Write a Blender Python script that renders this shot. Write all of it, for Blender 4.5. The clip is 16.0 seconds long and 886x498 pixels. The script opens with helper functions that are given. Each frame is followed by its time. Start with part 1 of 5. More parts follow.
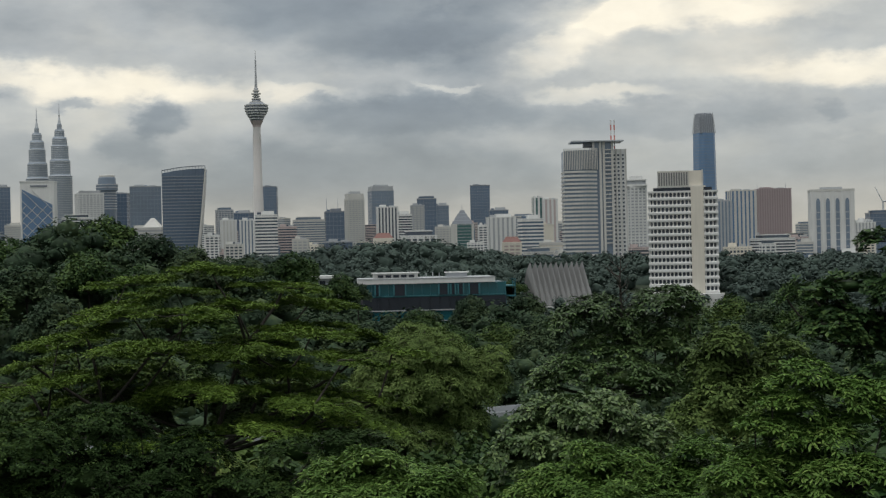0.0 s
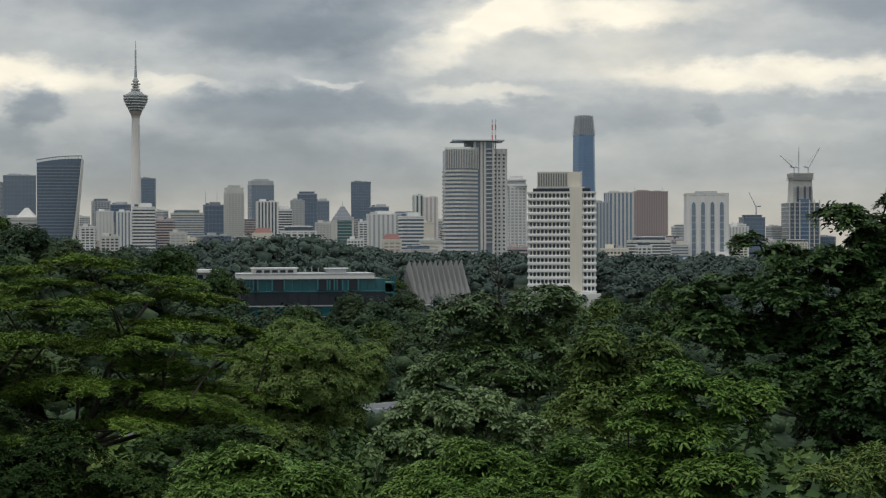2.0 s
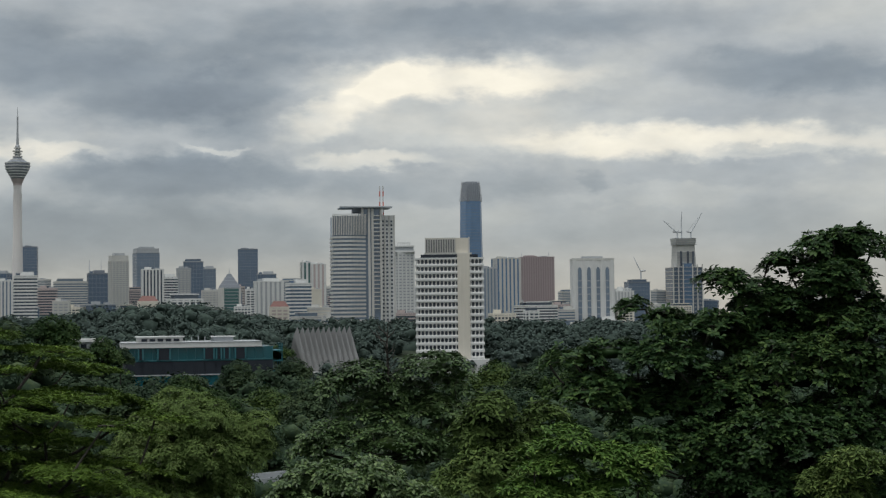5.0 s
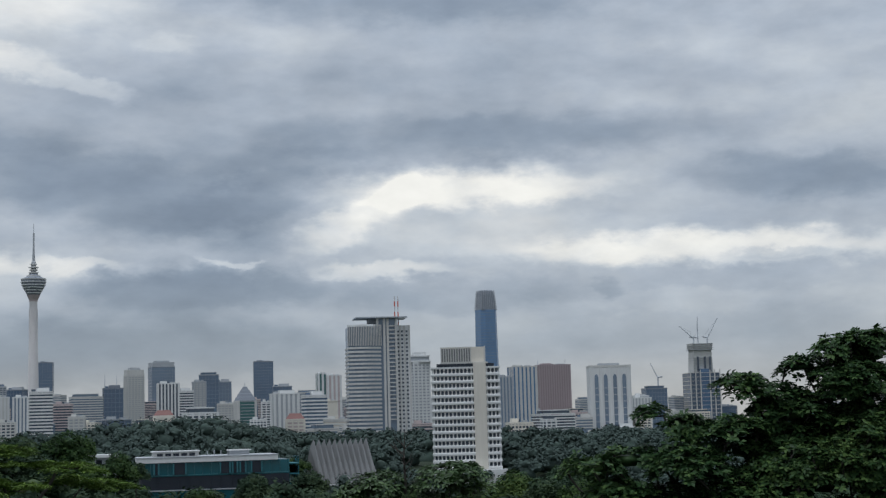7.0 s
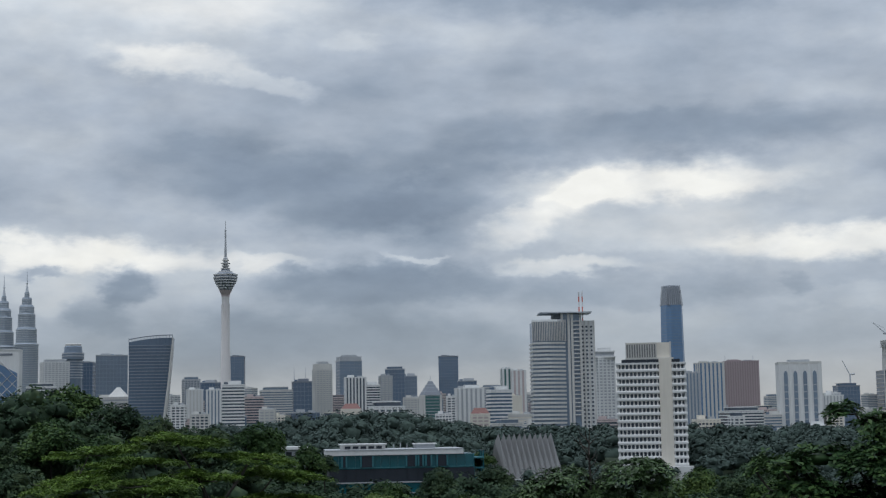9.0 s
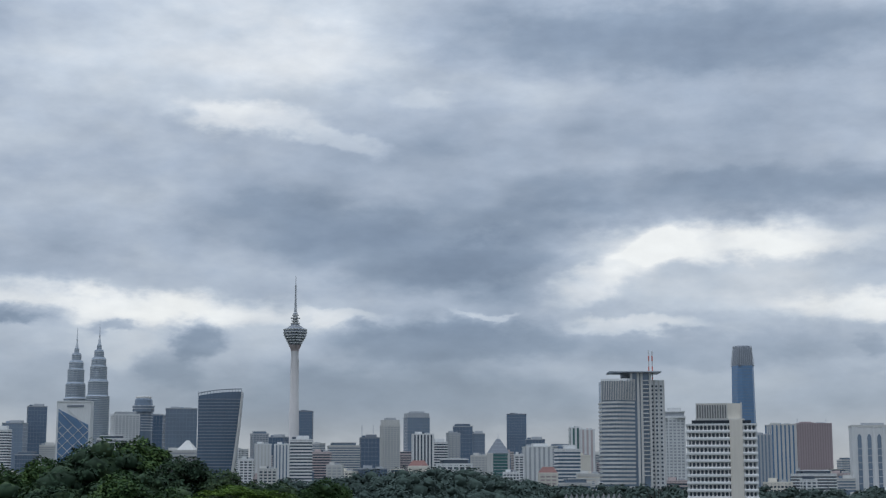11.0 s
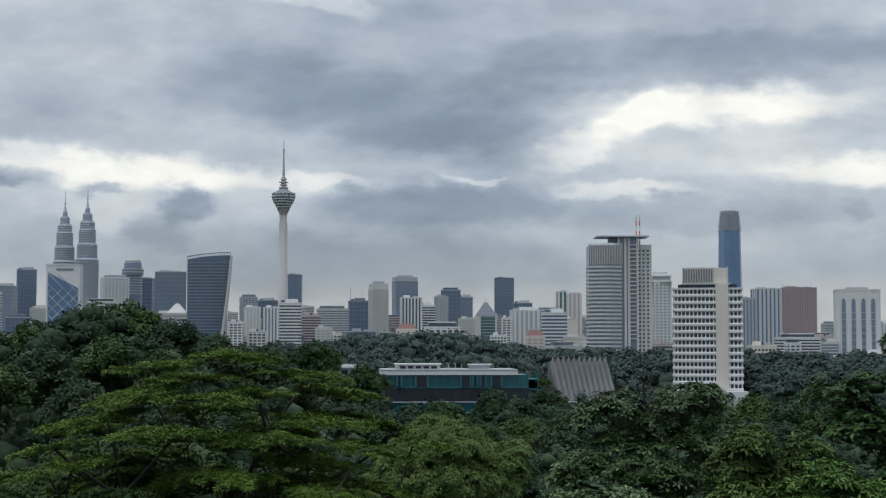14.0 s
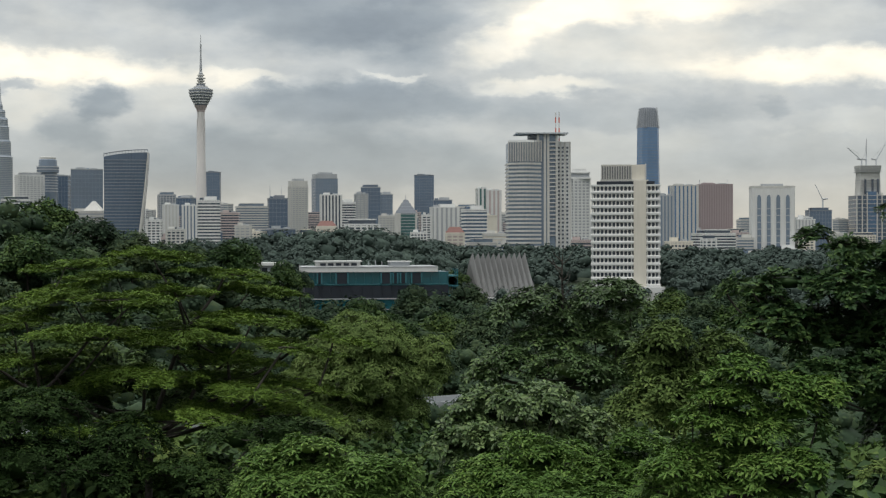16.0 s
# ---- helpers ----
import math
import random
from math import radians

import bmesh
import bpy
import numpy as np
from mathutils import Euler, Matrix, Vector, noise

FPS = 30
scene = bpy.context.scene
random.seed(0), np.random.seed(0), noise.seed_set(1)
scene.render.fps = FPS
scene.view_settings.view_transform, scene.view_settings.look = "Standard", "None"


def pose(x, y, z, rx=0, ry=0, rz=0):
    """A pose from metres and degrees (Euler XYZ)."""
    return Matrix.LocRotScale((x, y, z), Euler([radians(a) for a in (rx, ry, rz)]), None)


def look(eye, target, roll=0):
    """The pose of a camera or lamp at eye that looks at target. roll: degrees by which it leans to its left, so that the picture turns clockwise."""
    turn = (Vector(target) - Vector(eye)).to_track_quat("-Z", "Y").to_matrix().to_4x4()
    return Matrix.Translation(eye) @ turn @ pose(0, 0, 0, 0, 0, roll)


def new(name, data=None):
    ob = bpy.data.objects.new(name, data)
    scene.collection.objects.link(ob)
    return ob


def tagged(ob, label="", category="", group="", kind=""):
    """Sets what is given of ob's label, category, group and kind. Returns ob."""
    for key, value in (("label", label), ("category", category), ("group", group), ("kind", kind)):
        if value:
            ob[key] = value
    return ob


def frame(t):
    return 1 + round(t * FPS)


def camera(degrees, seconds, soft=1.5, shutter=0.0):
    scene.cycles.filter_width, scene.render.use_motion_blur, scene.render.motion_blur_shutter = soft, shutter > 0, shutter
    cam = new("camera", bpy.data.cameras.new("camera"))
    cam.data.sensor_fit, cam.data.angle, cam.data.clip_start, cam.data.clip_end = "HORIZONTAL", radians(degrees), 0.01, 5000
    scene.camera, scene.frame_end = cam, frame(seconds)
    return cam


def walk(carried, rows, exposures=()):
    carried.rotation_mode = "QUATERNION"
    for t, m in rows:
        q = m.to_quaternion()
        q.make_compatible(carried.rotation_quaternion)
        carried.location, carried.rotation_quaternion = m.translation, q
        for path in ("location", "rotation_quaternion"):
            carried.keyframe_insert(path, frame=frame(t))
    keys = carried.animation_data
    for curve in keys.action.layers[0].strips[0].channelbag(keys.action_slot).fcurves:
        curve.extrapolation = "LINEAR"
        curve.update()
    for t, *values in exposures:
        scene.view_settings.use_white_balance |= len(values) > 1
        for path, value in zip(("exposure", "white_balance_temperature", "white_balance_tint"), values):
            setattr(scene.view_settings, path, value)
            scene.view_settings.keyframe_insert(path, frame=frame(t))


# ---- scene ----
EYE = 60.0
cam = camera(32.76, 16.0, soft=1.3)
# seconds, yaw, pitch, roll: the camera turns where it stands
ROWS = [
    (0.0, 0.0, 0.0, 1.231),
    (0.5, -0.845, -0.007, 1.024),
    (1.0, -2.145, -0.018, 0.718),
    (1.5, -3.514, -0.047, 0.485),
    (2.0, -4.563, -0.168, 0.161),
    (2.5, -5.596, -0.18, -0.093),
    (3.0, -6.336, -0.116, -0.026),
    (3.5, -7.019, 0.159, 0.16),
    (4.0, -7.847, 0.462, 0.391),
    (4.5, -8.586, 1.032, 0.529),
    (5.0, -8.808, 2.324, 0.65),
    (5.2, -8.731, 3.104, 0.779),
    (6.2, -8.75, 5.75, 1.2),
    (7.3, -7.667, 6.571, 1.649),
    (7.5, -7.077, 6.593, 1.572),
    (8.0, -4.964, 6.521, 1.346),
    (8.5, -2.968, 6.45, 1.066),
    (9.0, -1.21, 6.455, 0.972),
    (9.5, 0.506, 6.436, 0.696),
    (10.0, 1.251, 6.662, 0.388),
    (10.2, 1.328, 7.064, 0.306),
    (11.2, 1.3, 8.75, 0.0),
    (12.3, 1.235, 8.774, -0.067),
    (12.5, 1.223, 8.391, -0.088),
    (13.0, 1.2, 7.02, 0.089),
    (13.5, 1.1, 5.498, 0.075),
    (14.0, 0.875, 3.489, -0.043),
    (14.5, 0.312, 1.479, 0.043),
    (15.0, -0.435, -0.016, 0.047),
    (15.5, -1.293, -0.416, 0.091),
    (16.0, -2.161, -0.424, 0.158),
]
EXPOSURES = [
    (0.0, 0.05, 6550, 10), (3.5, 0.1, 6550, 10), (4.5, 0.05, 6500, 10), (5.2, 0.0, 6350, 10),
    (7.3, -0.02, 5780, 12), (9.0, -0.02, 5760, 12), (10.2, -0.03, 5670, 12), (12.4, -0.06, 5400, 13),
    (13.5, 0.06, 5600, 12), (14.2, 0.14, 6000, 11), (14.8, 0.28, 6450, 10), (16.0, 0.34, 6600, 10),
]
walk(cam, [(t, pose(0, 0, EYE, 90 + pitch, roll, yaw)) for t, yaw, pitch, roll in ROWS], EXPOSURES)

# ---- light: an overcast tropical evening sky and a weak, wide sun high behind the camera ----
SUN_UP, SUN_TURN = 73.0, 215.0
sun = new("sun", bpy.data.lights.new("sun", "SUN"))
sun.data.energy, sun.data.angle, sun.data.color = 1.5, radians(14), (1.0, 0.97, 0.93)
sun.matrix_world = look((0, 0, 300), (0 - 100 * math.sin(radians(SUN_TURN)), -100 * math.cos(radians(SUN_TURN)), 300 - 100 * math.tan(radians(SUN_UP))))


class Nodes:
    """Short hand for a node tree."""

    def __init__(self, tree):
        self.tree = tree
        tree.nodes.clear()

    def add(self, kind):
        return self.tree.nodes.new(kind)

    def link(self, a, b):
        self.tree.links.new(a, b)

    def math(self, op, a, b=None, c=None):
        node = self.tree.nodes.new("ShaderNodeMath")
        node.operation = op
        for i, v in enumerate((a, b, c)):
            if v is None:
                continue
            if isinstance(v, (int, float)):
                node.inputs[i].default_value = v
            else:
                self.link(v, node.inputs[i])
        return node.outputs[0]

    def ramp(self, fac, stops, smooth="LINEAR"):
        node = self.tree.nodes.new("ShaderNodeValToRGB")
        node.color_ramp.interpolation = smooth
        els = node.color_ramp.elements
        while len(els) < len(stops):
            els.new(0.5)
        for e, (p, c) in zip(els, stops):
            e.position, e.color = p, (*c, 1)
        self.link(fac, node.inputs[0])
        return node.outputs[0]

    def mix(self, fac, a, b, blend="MIX"):
        node = self.add("ShaderNodeMix")
        node.data_type, node.blend_type = "RGBA", blend
        for i, v in ((0, fac), (6, a), (7, b)):
            if isinstance(v, (int, float)):
                node.inputs[i].default_value = v
            elif isinstance(v, tuple):
                node.inputs[i].default_value = (*v, 1)
            else:
                self.link(v, node.inputs[i])
        return node.outputs[2]

    def noise(self, vector, scale, detail=4.0, rough=0.55):
        node = self.add("ShaderNodeTexNoise")
        node.inputs["Scale"].default_value, node.inputs["Detail"].default_value, node.inputs["Roughness"].default_value = scale, detail, rough
        if vector is not None:
            self.link(vector, node.inputs["Vector"])
        return node.outputs[0]


def sky():
    world = bpy.data.worlds.new("world")
    world.use_nodes = True
    scene.world = world
    n = Nodes(world.node_tree)
    out, back = n.add("ShaderNodeOutputWorld"), n.add("ShaderNodeBackground")
    n.link(back.outputs[0], out.inputs[0])
    way = n.add("ShaderNodeTexCoord").outputs["Generated"]
    xyz = n.add("ShaderNodeSeparateXYZ")
    n.link(way, xyz.inputs[0])
    x, y, z = xyz.outputs
    u0 = n.math("MULTIPLY", n.math("ARCTAN2", x, y), 57.2958)
    v0 = n.math("MULTIPLY", n.math("ARCSINE", n.math("MINIMUM", n.math("MAXIMUM", z, -1.0), 1.0)), 57.2958)

    def flat(su, sv, off):
        c = n.add("ShaderNodeCombineXYZ")
        n.link(n.math("MULTIPLY", u0, su), c.inputs[0])
        n.link(n.math("MULTIPLY", v0, sv), c.inputs[1])
        c.inputs[2].default_value = off
        return c.outputs[0]

    # ragged edges: the cloud map is pushed about by two noises
    u = n.math("ADD", n.math("MULTIPLY_ADD", n.noise(flat(0.4, 0.8, 1.3), 1.0, 6, 0.56), 3.2, -1.6), u0)
    v = n.math("ADD", n.math("MULTIPLY_ADD", n.noise(flat(0.5, 1.0, 7.1), 1.0, 6, 0.56), 1.7, -0.85), v0)
    big = n.noise(flat(0.075, 0.22, 3.7), 1.0, 5, 0.5)
    fine = n.noise(flat(0.26, 0.62, 9.2), 1.0, 5, 0.54)
    d = n.math("ADD", n.math("MULTIPLY_ADD", big, 0.6, -0.3), n.math("MULTIPLY_ADD", fine, 0.46, -0.23))
    d = n.math("ADD", d, 0.47)

    def cloud(d, u1, v1, ru, rv, amount, lean=0.0):
        """A bank of cloud (amount below 0) or a break in it, u1, v1 degrees aside and up, ru, rv degrees wide and high."""
        a = n.math("MULTIPLY", n.math("SUBTRACT", u, u1), 1 / ru)
        b = n.math("MULTIPLY", n.math("MULTIPLY_ADD", n.math("SUBTRACT", u, u1), lean, n.math("SUBTRACT", v, v1)), 1 / rv)
        r = n.math("ADD", n.math("MULTIPLY", a, a), n.math("MULTIPLY", b, b))
        g = n.math("POWER", 2.71828, n.math("MULTIPLY", n.math("POWER", r, 2.2), -0.8))
        return n.math("MULTIPLY_ADD", g, amount, d)

    for bank in DECKS + BREAKS:
        d = cloud(d, *bank)
    grey = n.ramp(d, [(0.0, (0.205, 0.237, 0.268)), (0.12, (0.24, 0.275, 0.306)), (0.24, (0.29, 0.326, 0.352)), (0.45, (0.43, 0.455, 0.462)), (0.62, (0.57, 0.58, 0.55)), (0.8, (0.74, 0.715, 0.635)), (1.0, (0.97, 0.905, 0.75))])
    # paler and warmer in the mist over the town, brighter towards the zenith
    low = n.ramp(n.math("MULTIPLY_ADD", v0, 1 / 14, 0.0), [(0.0, (1, 1, 1)), (0.18, (0.62, 0.62, 0.62)), (0.42, (0.0, 0.0, 0.0))], "EASE")
    mist = n.ramp(n.math("MULTIPLY", v0, 1 / 6), [(0.0, (0.5, 0.455, 0.365)), (0.25, (0.445, 0.42, 0.352)), (0.5, (0.34, 0.355, 0.34)), (1.0, (0.38, 0.4, 0.39))], "EASE")
    cover = n.mix(n.math("MULTIPLY", low, 0.68), grey, mist)
    lift = n.ramp(n.math("MULTIPLY", v0, 1 / 90), [(0.0, (1, 1, 1)), (0.12, (1, 1, 1)), (0.24, (1.25, 1.25, 1.25)), (0.6, (2.1, 2.06, 2.02)), (1.0, (2.6, 2.56, 2.5))])
    cover = n.mix(1.0, cover, lift, "MULTIPLY")
    # billows within the cover
    puff = n.noise(flat(0.42, 0.75, 4.4), 1.0, 5, 0.55)
    tone = n.add("ShaderNodeCombineXYZ")
    for i in range(3):
        n.link(n.math("MULTIPLY_ADD", puff, 0.36, 0.83), tone.inputs[i])
    cover = n.mix(1.0, cover, tone.outputs[0], "MULTIPLY")
    clear = n.add("ShaderNodeTexSky")
    clear.sky_type, clear.sun_disc, clear.sun_elevation, clear.sun_rotation = "NISHITA", False, radians(SUN_UP), radians(SUN_TURN)
    dim = n.mix(1.0, clear.outputs[0], (0.1, 0.1, 0.1), "MULTIPLY")
    n.link(n.mix(0.94, dim, cover), back.inputs[0])
    back.inputs[1].default_value = 1.0


# banks of cloud: aside, up, half width, half height, amount, lean
DECKS = [
    (-3.8, 8.7, 7.0, 1.5, -0.24, 0.18), (0.8, 8.4, 3.0, 0.9, -0.22, -0.22), (3.4, 9.9, 3.4, 0.6, -0.14, 0.0), (10.0, 10.7, 8.5, 0.85, -0.2, 0.0), (22.0, 8.7, 5.0, 0.8, -0.2, 0.08), (-1.4, 5.1, 4.8, 0.8, -0.36, 0.0),
    (9.0, 4.7, 4.2, 0.7, -0.16, 0.0), (-3.0, 2.8, 7.5, 1.5, -0.34, 0.0), (14.4, 4.7, 0.5, 0.4, -0.14, 0.0), (21.0, 5.8, 1.8, 0.22, -0.2, 0.0), (-16.9, 6.1, 1.9, 0.42, -0.45, 0.0),
    (-13.4, 5.5, 0.8, 0.22, -0.26, 0.0), (-10.8, 5.05, 0.9, 0.7, -0.34, 0.0), (-11.5, 4.1, 1.0, 0.8, -0.22, 0.0), (8.0, 16.4, 9.0, 1.4, -0.26, 0.0),
    (7.0, 12.5, 9.0, 1.5, -0.07, 0.0),
]
# breaks in it, in the same terms
BREAKS = [
    (9.6, 8.75, 4.6, 0.75, 0.5, 0.0), (5.2, 7.7, 2.5, 0.8, 0.34, -0.42), (9.0, 7.1, 6.0, 0.8, 0.14, 0.0), (18.4, 6.2, 7.2, 0.66, 0.48, 0.02),
    (6.0, 5.75, 2.4, 0.32, 0.28, 0.0), (0.2, 6.15, 1.2, 0.13, 0.22, 0.0), (18.0, 4.2, 5.0, 0.4, 0.1, 0.0), (-13.4, 6.35, 6.4, 0.64, 0.44, 0.06),
    (-5.2, 6.1, 1.5, 0.26, 0.2, 0.0), (-13.3, 4.8, 1.9, 0.8, 0.2, 0.0), (-9.0, 13.6, 2.6, 0.6, 0.34, 0.04), (-5.2, 12.7, 1.9, 0.4, 0.2, 0.2),
    (-6.5, 15.8, 4.0, 1.1, 0.14, 0.0), (-2.0, 14.4, 1.2, 0.4, 0.12, 0.0), (-10.0, 16.0, 8.0, 2.6, 0.17, 0.0), (-15.0, 9.6, 4.5, 1.5, 0.12, 0.0),
]
sky()

# ---- materials ----
def material(name, color, rough=0.7, vary=0.18, grain=0.5, metal=0.0, bump=0.15, stain=0.0, random_tint=0.0, coat=0.0):
    m = bpy.data.materials.new(name)
    m.use_nodes = True
    n = Nodes(m.node_tree)
    out, sh = n.add("ShaderNodeOutputMaterial"), n.add("ShaderNodeBsdfPrincipled")
    n.link(sh.outputs[0], out.inputs[0])
    co = n.add("ShaderNodeTexCoord").outputs["Object"]
    wide, fine = n.noise(co, grain * 0.12, 4), n.noise(co, grain, 6, 0.6)
    k = n.math("ADD", n.math("MULTIPLY_ADD", wide, 2 * vary, -vary), n.math("MULTIPLY_ADD", fine, vary, 1 - vary / 2))
    if random_tint:
        k = n.math("MULTIPLY", k, n.math("MULTIPLY_ADD", n.add("ShaderNodeObjectInfo").outputs["Random"], 2 * random_tint, 1 - random_tint))
    if stain:
        tall = n.add("ShaderNodeMapping")
        tall.inputs["Scale"].default_value = (0.6, 0.6, 0.04)
        n.link(co, tall.inputs[0])
        k = n.math("MULTIPLY", k, n.math("MULTIPLY_ADD", n.noise(tall.outputs[0], 1.0, 5, 0.65), -2 * stain, 1 + stain * 0.6))
    c = n.add("ShaderNodeCombineXYZ")
    for i in range(3):
        n.link(k, c.inputs[i])
    n.link(n.mix(1.0, color, c.outputs[0], "MULTIPLY"), sh.inputs["Base Color"])
    n.link(n.math("MULTIPLY_ADD", fine, 0.25, rough - 0.12), sh.inputs["Roughness"])
    sh.inputs["Metallic"].default_value = metal
    sh.inputs["Coat Weight"].default_value = coat
    if bump:
        b = n.add("ShaderNodeBump")
        b.inputs["Strength"].default_value, b.inputs["Distance"].default_value = bump, 0.1
        n.link(fine, b.inputs["Height"])
        n.link(b.outputs[0], sh.inputs["Normal"])
    return m


def foliage_material(name, color, tip, rough=0.6, through_leaf=0.1, gloss=0.1, drift=1.3, each=0.5):
    """Leaves: each one a little different, some younger and paler, part of the light going through."""
    m = bpy.data.materials.new(name)
    m.use_nodes = True
    n = Nodes(m.node_tree)
    out, sh, tr, mx = n.add("ShaderNodeOutputMaterial"), n.add("ShaderNodeBsdfPrincipled"), n.add("ShaderNodeBsdfTranslucent"), n.add("ShaderNodeMixShader")
    mx.inputs[0].default_value = through_leaf
    isl = n.add("ShaderNodeNewGeometry").outputs["Random Per Island"]
    co = n.add("ShaderNodeTexCoord").outputs["Object"]
    patch = n.noise(co, 0.35, 3)
    own = n.add("ShaderNodeObjectInfo").outputs["Random"]
    k = n.math("ADD", n.math("MULTIPLY_ADD", isl, each, 0.25 - each / 2), n.math("MULTIPLY_ADD", patch, 0.9, -0.3))
    k = n.math("ADD", k, n.math("MULTIPLY_ADD", n.noise(co, 0.075, 2), drift, 0.05 - drift / 2))
    c = n.ramp(k, [(0.0, tuple(v * 0.42 for v in color)), (0.45, color), (0.95, tip)])
    tint = n.ramp(own, [(0.0, (0.79, 0.83, 0.78)), (0.5, (1, 1, 1.05)), (1.0, (1.2, 1.1, 1.06))])
    c = n.mix(1.0, c, tint, "MULTIPLY")
    n.link(c, sh.inputs["Base Color"])
    n.link(c, tr.inputs[0])
    sh.inputs["Roughness"].default_value = rough
    sh.inputs["Specular IOR Level"].default_value = gloss
    n.link(sh.outputs[0], mx.inputs[1])
    n.link(tr.outputs[0], mx.inputs[2])
    n.link(mx.outputs[0], out.inputs[0])
    return m


def glass_material(name, color, rough=0.18):
    m = material(name, color, rough, 0.25, 0.08, 0.0, 0.03, random_tint=0.15)
    sh = next(q for q in m.node_tree.nodes if q.type == "BSDF_PRINCIPLED")
    sh.inputs["Specular IOR Level"].default_value = 0.7
    return m


WHITE = material("white_paint", (0.6, 0.61, 0.605), 0.75, 0.08, 0.3, stain=0.18)
CREAM = material("cream_render", (0.6, 0.57, 0.5), 0.8, 0.1, 0.3, stain=0.15)
CONCRETE = material("pale_concrete", (0.50, 0.50, 0.48), 0.85, 0.12, 0.4, stain=0.2)
GREY = material("grey_cladding", (0.33, 0.35, 0.37), 0.6, 0.12, 0.2, stain=0.1)
MULLION = material("grey_blue_mullion", (0.17, 0.205, 0.25), 0.5, 0.1, 0.2)
DARKGREY = material("dark_grey_cladding", (0.16, 0.18, 0.21), 0.6, 0.15, 0.2)
PINK = material("pinkish_render", (0.42, 0.36, 0.35), 0.8, 0.1, 0.3, stain=0.12)
BROWN = material("red_brown_cladding", (0.3, 0.25, 0.258), 0.65, 0.1, 0.2, stain=0.1)
REDROOF = material("red_roof_tiles", (0.15, 0.075, 0.066), 0.8, 0.2, 0.6)
STEEL = material("brushed_steel", (0.42, 0.45, 0.48), 0.45, 0.08, 0.3, metal=0.15)
REDSTEEL = material("red_painted_steel", (0.48, 0.12, 0.09), 0.6, 0.1)
TEAL = glass_material("teal_glass", (0.012, 0.085, 0.105))
TEALFRAME = material("turquoise_paint", (0.02, 0.125, 0.15), 0.6, 0.12)
SPIRELIGHT = material("hazed_steel_ring", (0.31, 0.34, 0.365), 0.6, 0.08, 0.1)
SPIRE = material("hazed_steel_glass", (0.22, 0.26, 0.31), 0.6, 0.1, 0.1, random_tint=0.06)
GLASS = glass_material("grey_blue_glass", (0.14, 0.185, 0.245))
DARKGLASS = glass_material("dark_blue_glass", (0.085, 0.125, 0.185))
BLUEGLASS = glass_material("blue_glass", (0.08, 0.15, 0.26))
WINDOW = glass_material("dark_window", (0.06, 0.078, 0.105))
OPENING = glass_material("dark_opening", (0.02, 0.024, 0.03))
GREENGLASS = glass_material("green_glass", (0.05, 0.13, 0.13))
# near-black colour stands in for shade: gaps, openings, the gallery and its posts
SHADE = material("shade_black", (0.015, 0.021, 0.03), 0.9, 0.2, 0.4)
PALESHAFT = material("pale_warm_concrete", (0.63, 0.61, 0.6), 0.85, 0.1, 0.3, stain=0.12)
BROWNDARK = material("brown_cladding_joint", (0.24, 0.195, 0.2), 0.7, 0.1, 0.2)
ROOFGREY = material("weathered_grey_roof", (0.18, 0.186, 0.188), 0.8, 0.2, 0.5, stain=0.25)
BARK = material("bark", (0.03, 0.026, 0.021), 0.9, 0.3, 4.0, bump=0.5)
PALEBARK = material("pale_bark", (0.15, 0.135, 0.11), 0.9, 0.3, 4.0, bump=0.5)
SOIL = material("grassy_ground", (0.012, 0.024, 0.008), 0.95, 0.35, 0.4, bump=0.4)
LEAF_DARK = foliage_material("dark_leaves", (0.028, 0.058, 0.02), (0.08, 0.128, 0.034))
LEAF_WOOD = foliage_material("forest_leaves", (0.029, 0.053, 0.030), (0.074, 0.106, 0.043), 0.7, each=0.3)
# distance haze is mixed into this paler, bluer, more even leaf colour
LEAF_HAZED = foliage_material("hazed_forest_leaves", (0.056, 0.08, 0.068), (0.084, 0.114, 0.092), 0.8, each=0.15, drift=0.6)
LEAF_FLAME = foliage_material("feathery_leaves", (0.07, 0.122, 0.019), (0.17, 0.25, 0.042), 0.6, drift=0.35)
LEAF_BAMBOO = foliage_material("bamboo_leaves", (0.085, 0.135, 0.036), (0.17, 0.225, 0.07), 0.6, each=0.35, drift=0.6)
# shade under the flame tree is put into this darker leaf colour
LEAF_SHADED = foliage_material("shaded_green_leaves", (0.022, 0.044, 0.013), (0.062, 0.102, 0.026), 0.7, gloss=0.05)
LEAF_OLIVE = foliage_material("olive_leaves", (0.062, 0.108, 0.03), (0.138, 0.195, 0.058), 0.65)
LEAF_BRIGHT = foliage_material("young_leaves", (0.07, 0.137, 0.028), (0.19, 0.278, 0.072), 0.5)
LEAF_GLOSSY = foliage_material("glossy_leaves", (0.02, 0.047, 0.016), (0.078, 0.132, 0.037), 0.45, gloss=0.1)
LEAF_SILVER = foliage_material("silvery_leaves", (0.056, 0.1, 0.034), (0.18, 0.255, 0.09), 0.45, gloss=0.24)


# ---- mesh helpers ----
MESHES = {}


def box(bm, x0, x1, y0, y1, z0, z1):
    v = [bm.verts.new((x, y, z)) for z in (z0, z1) for x, y in ((x0, y0), (x1, y0), (x1, y1), (x0, y1))]
    for q in ((3, 2, 1, 0), (4, 5, 6, 7), (0, 1, 5, 4), (1, 2, 6, 5), (2, 3, 7, 6), (3, 0, 4, 7)):
        bm.faces.new([v[i] for i in q])
    return v


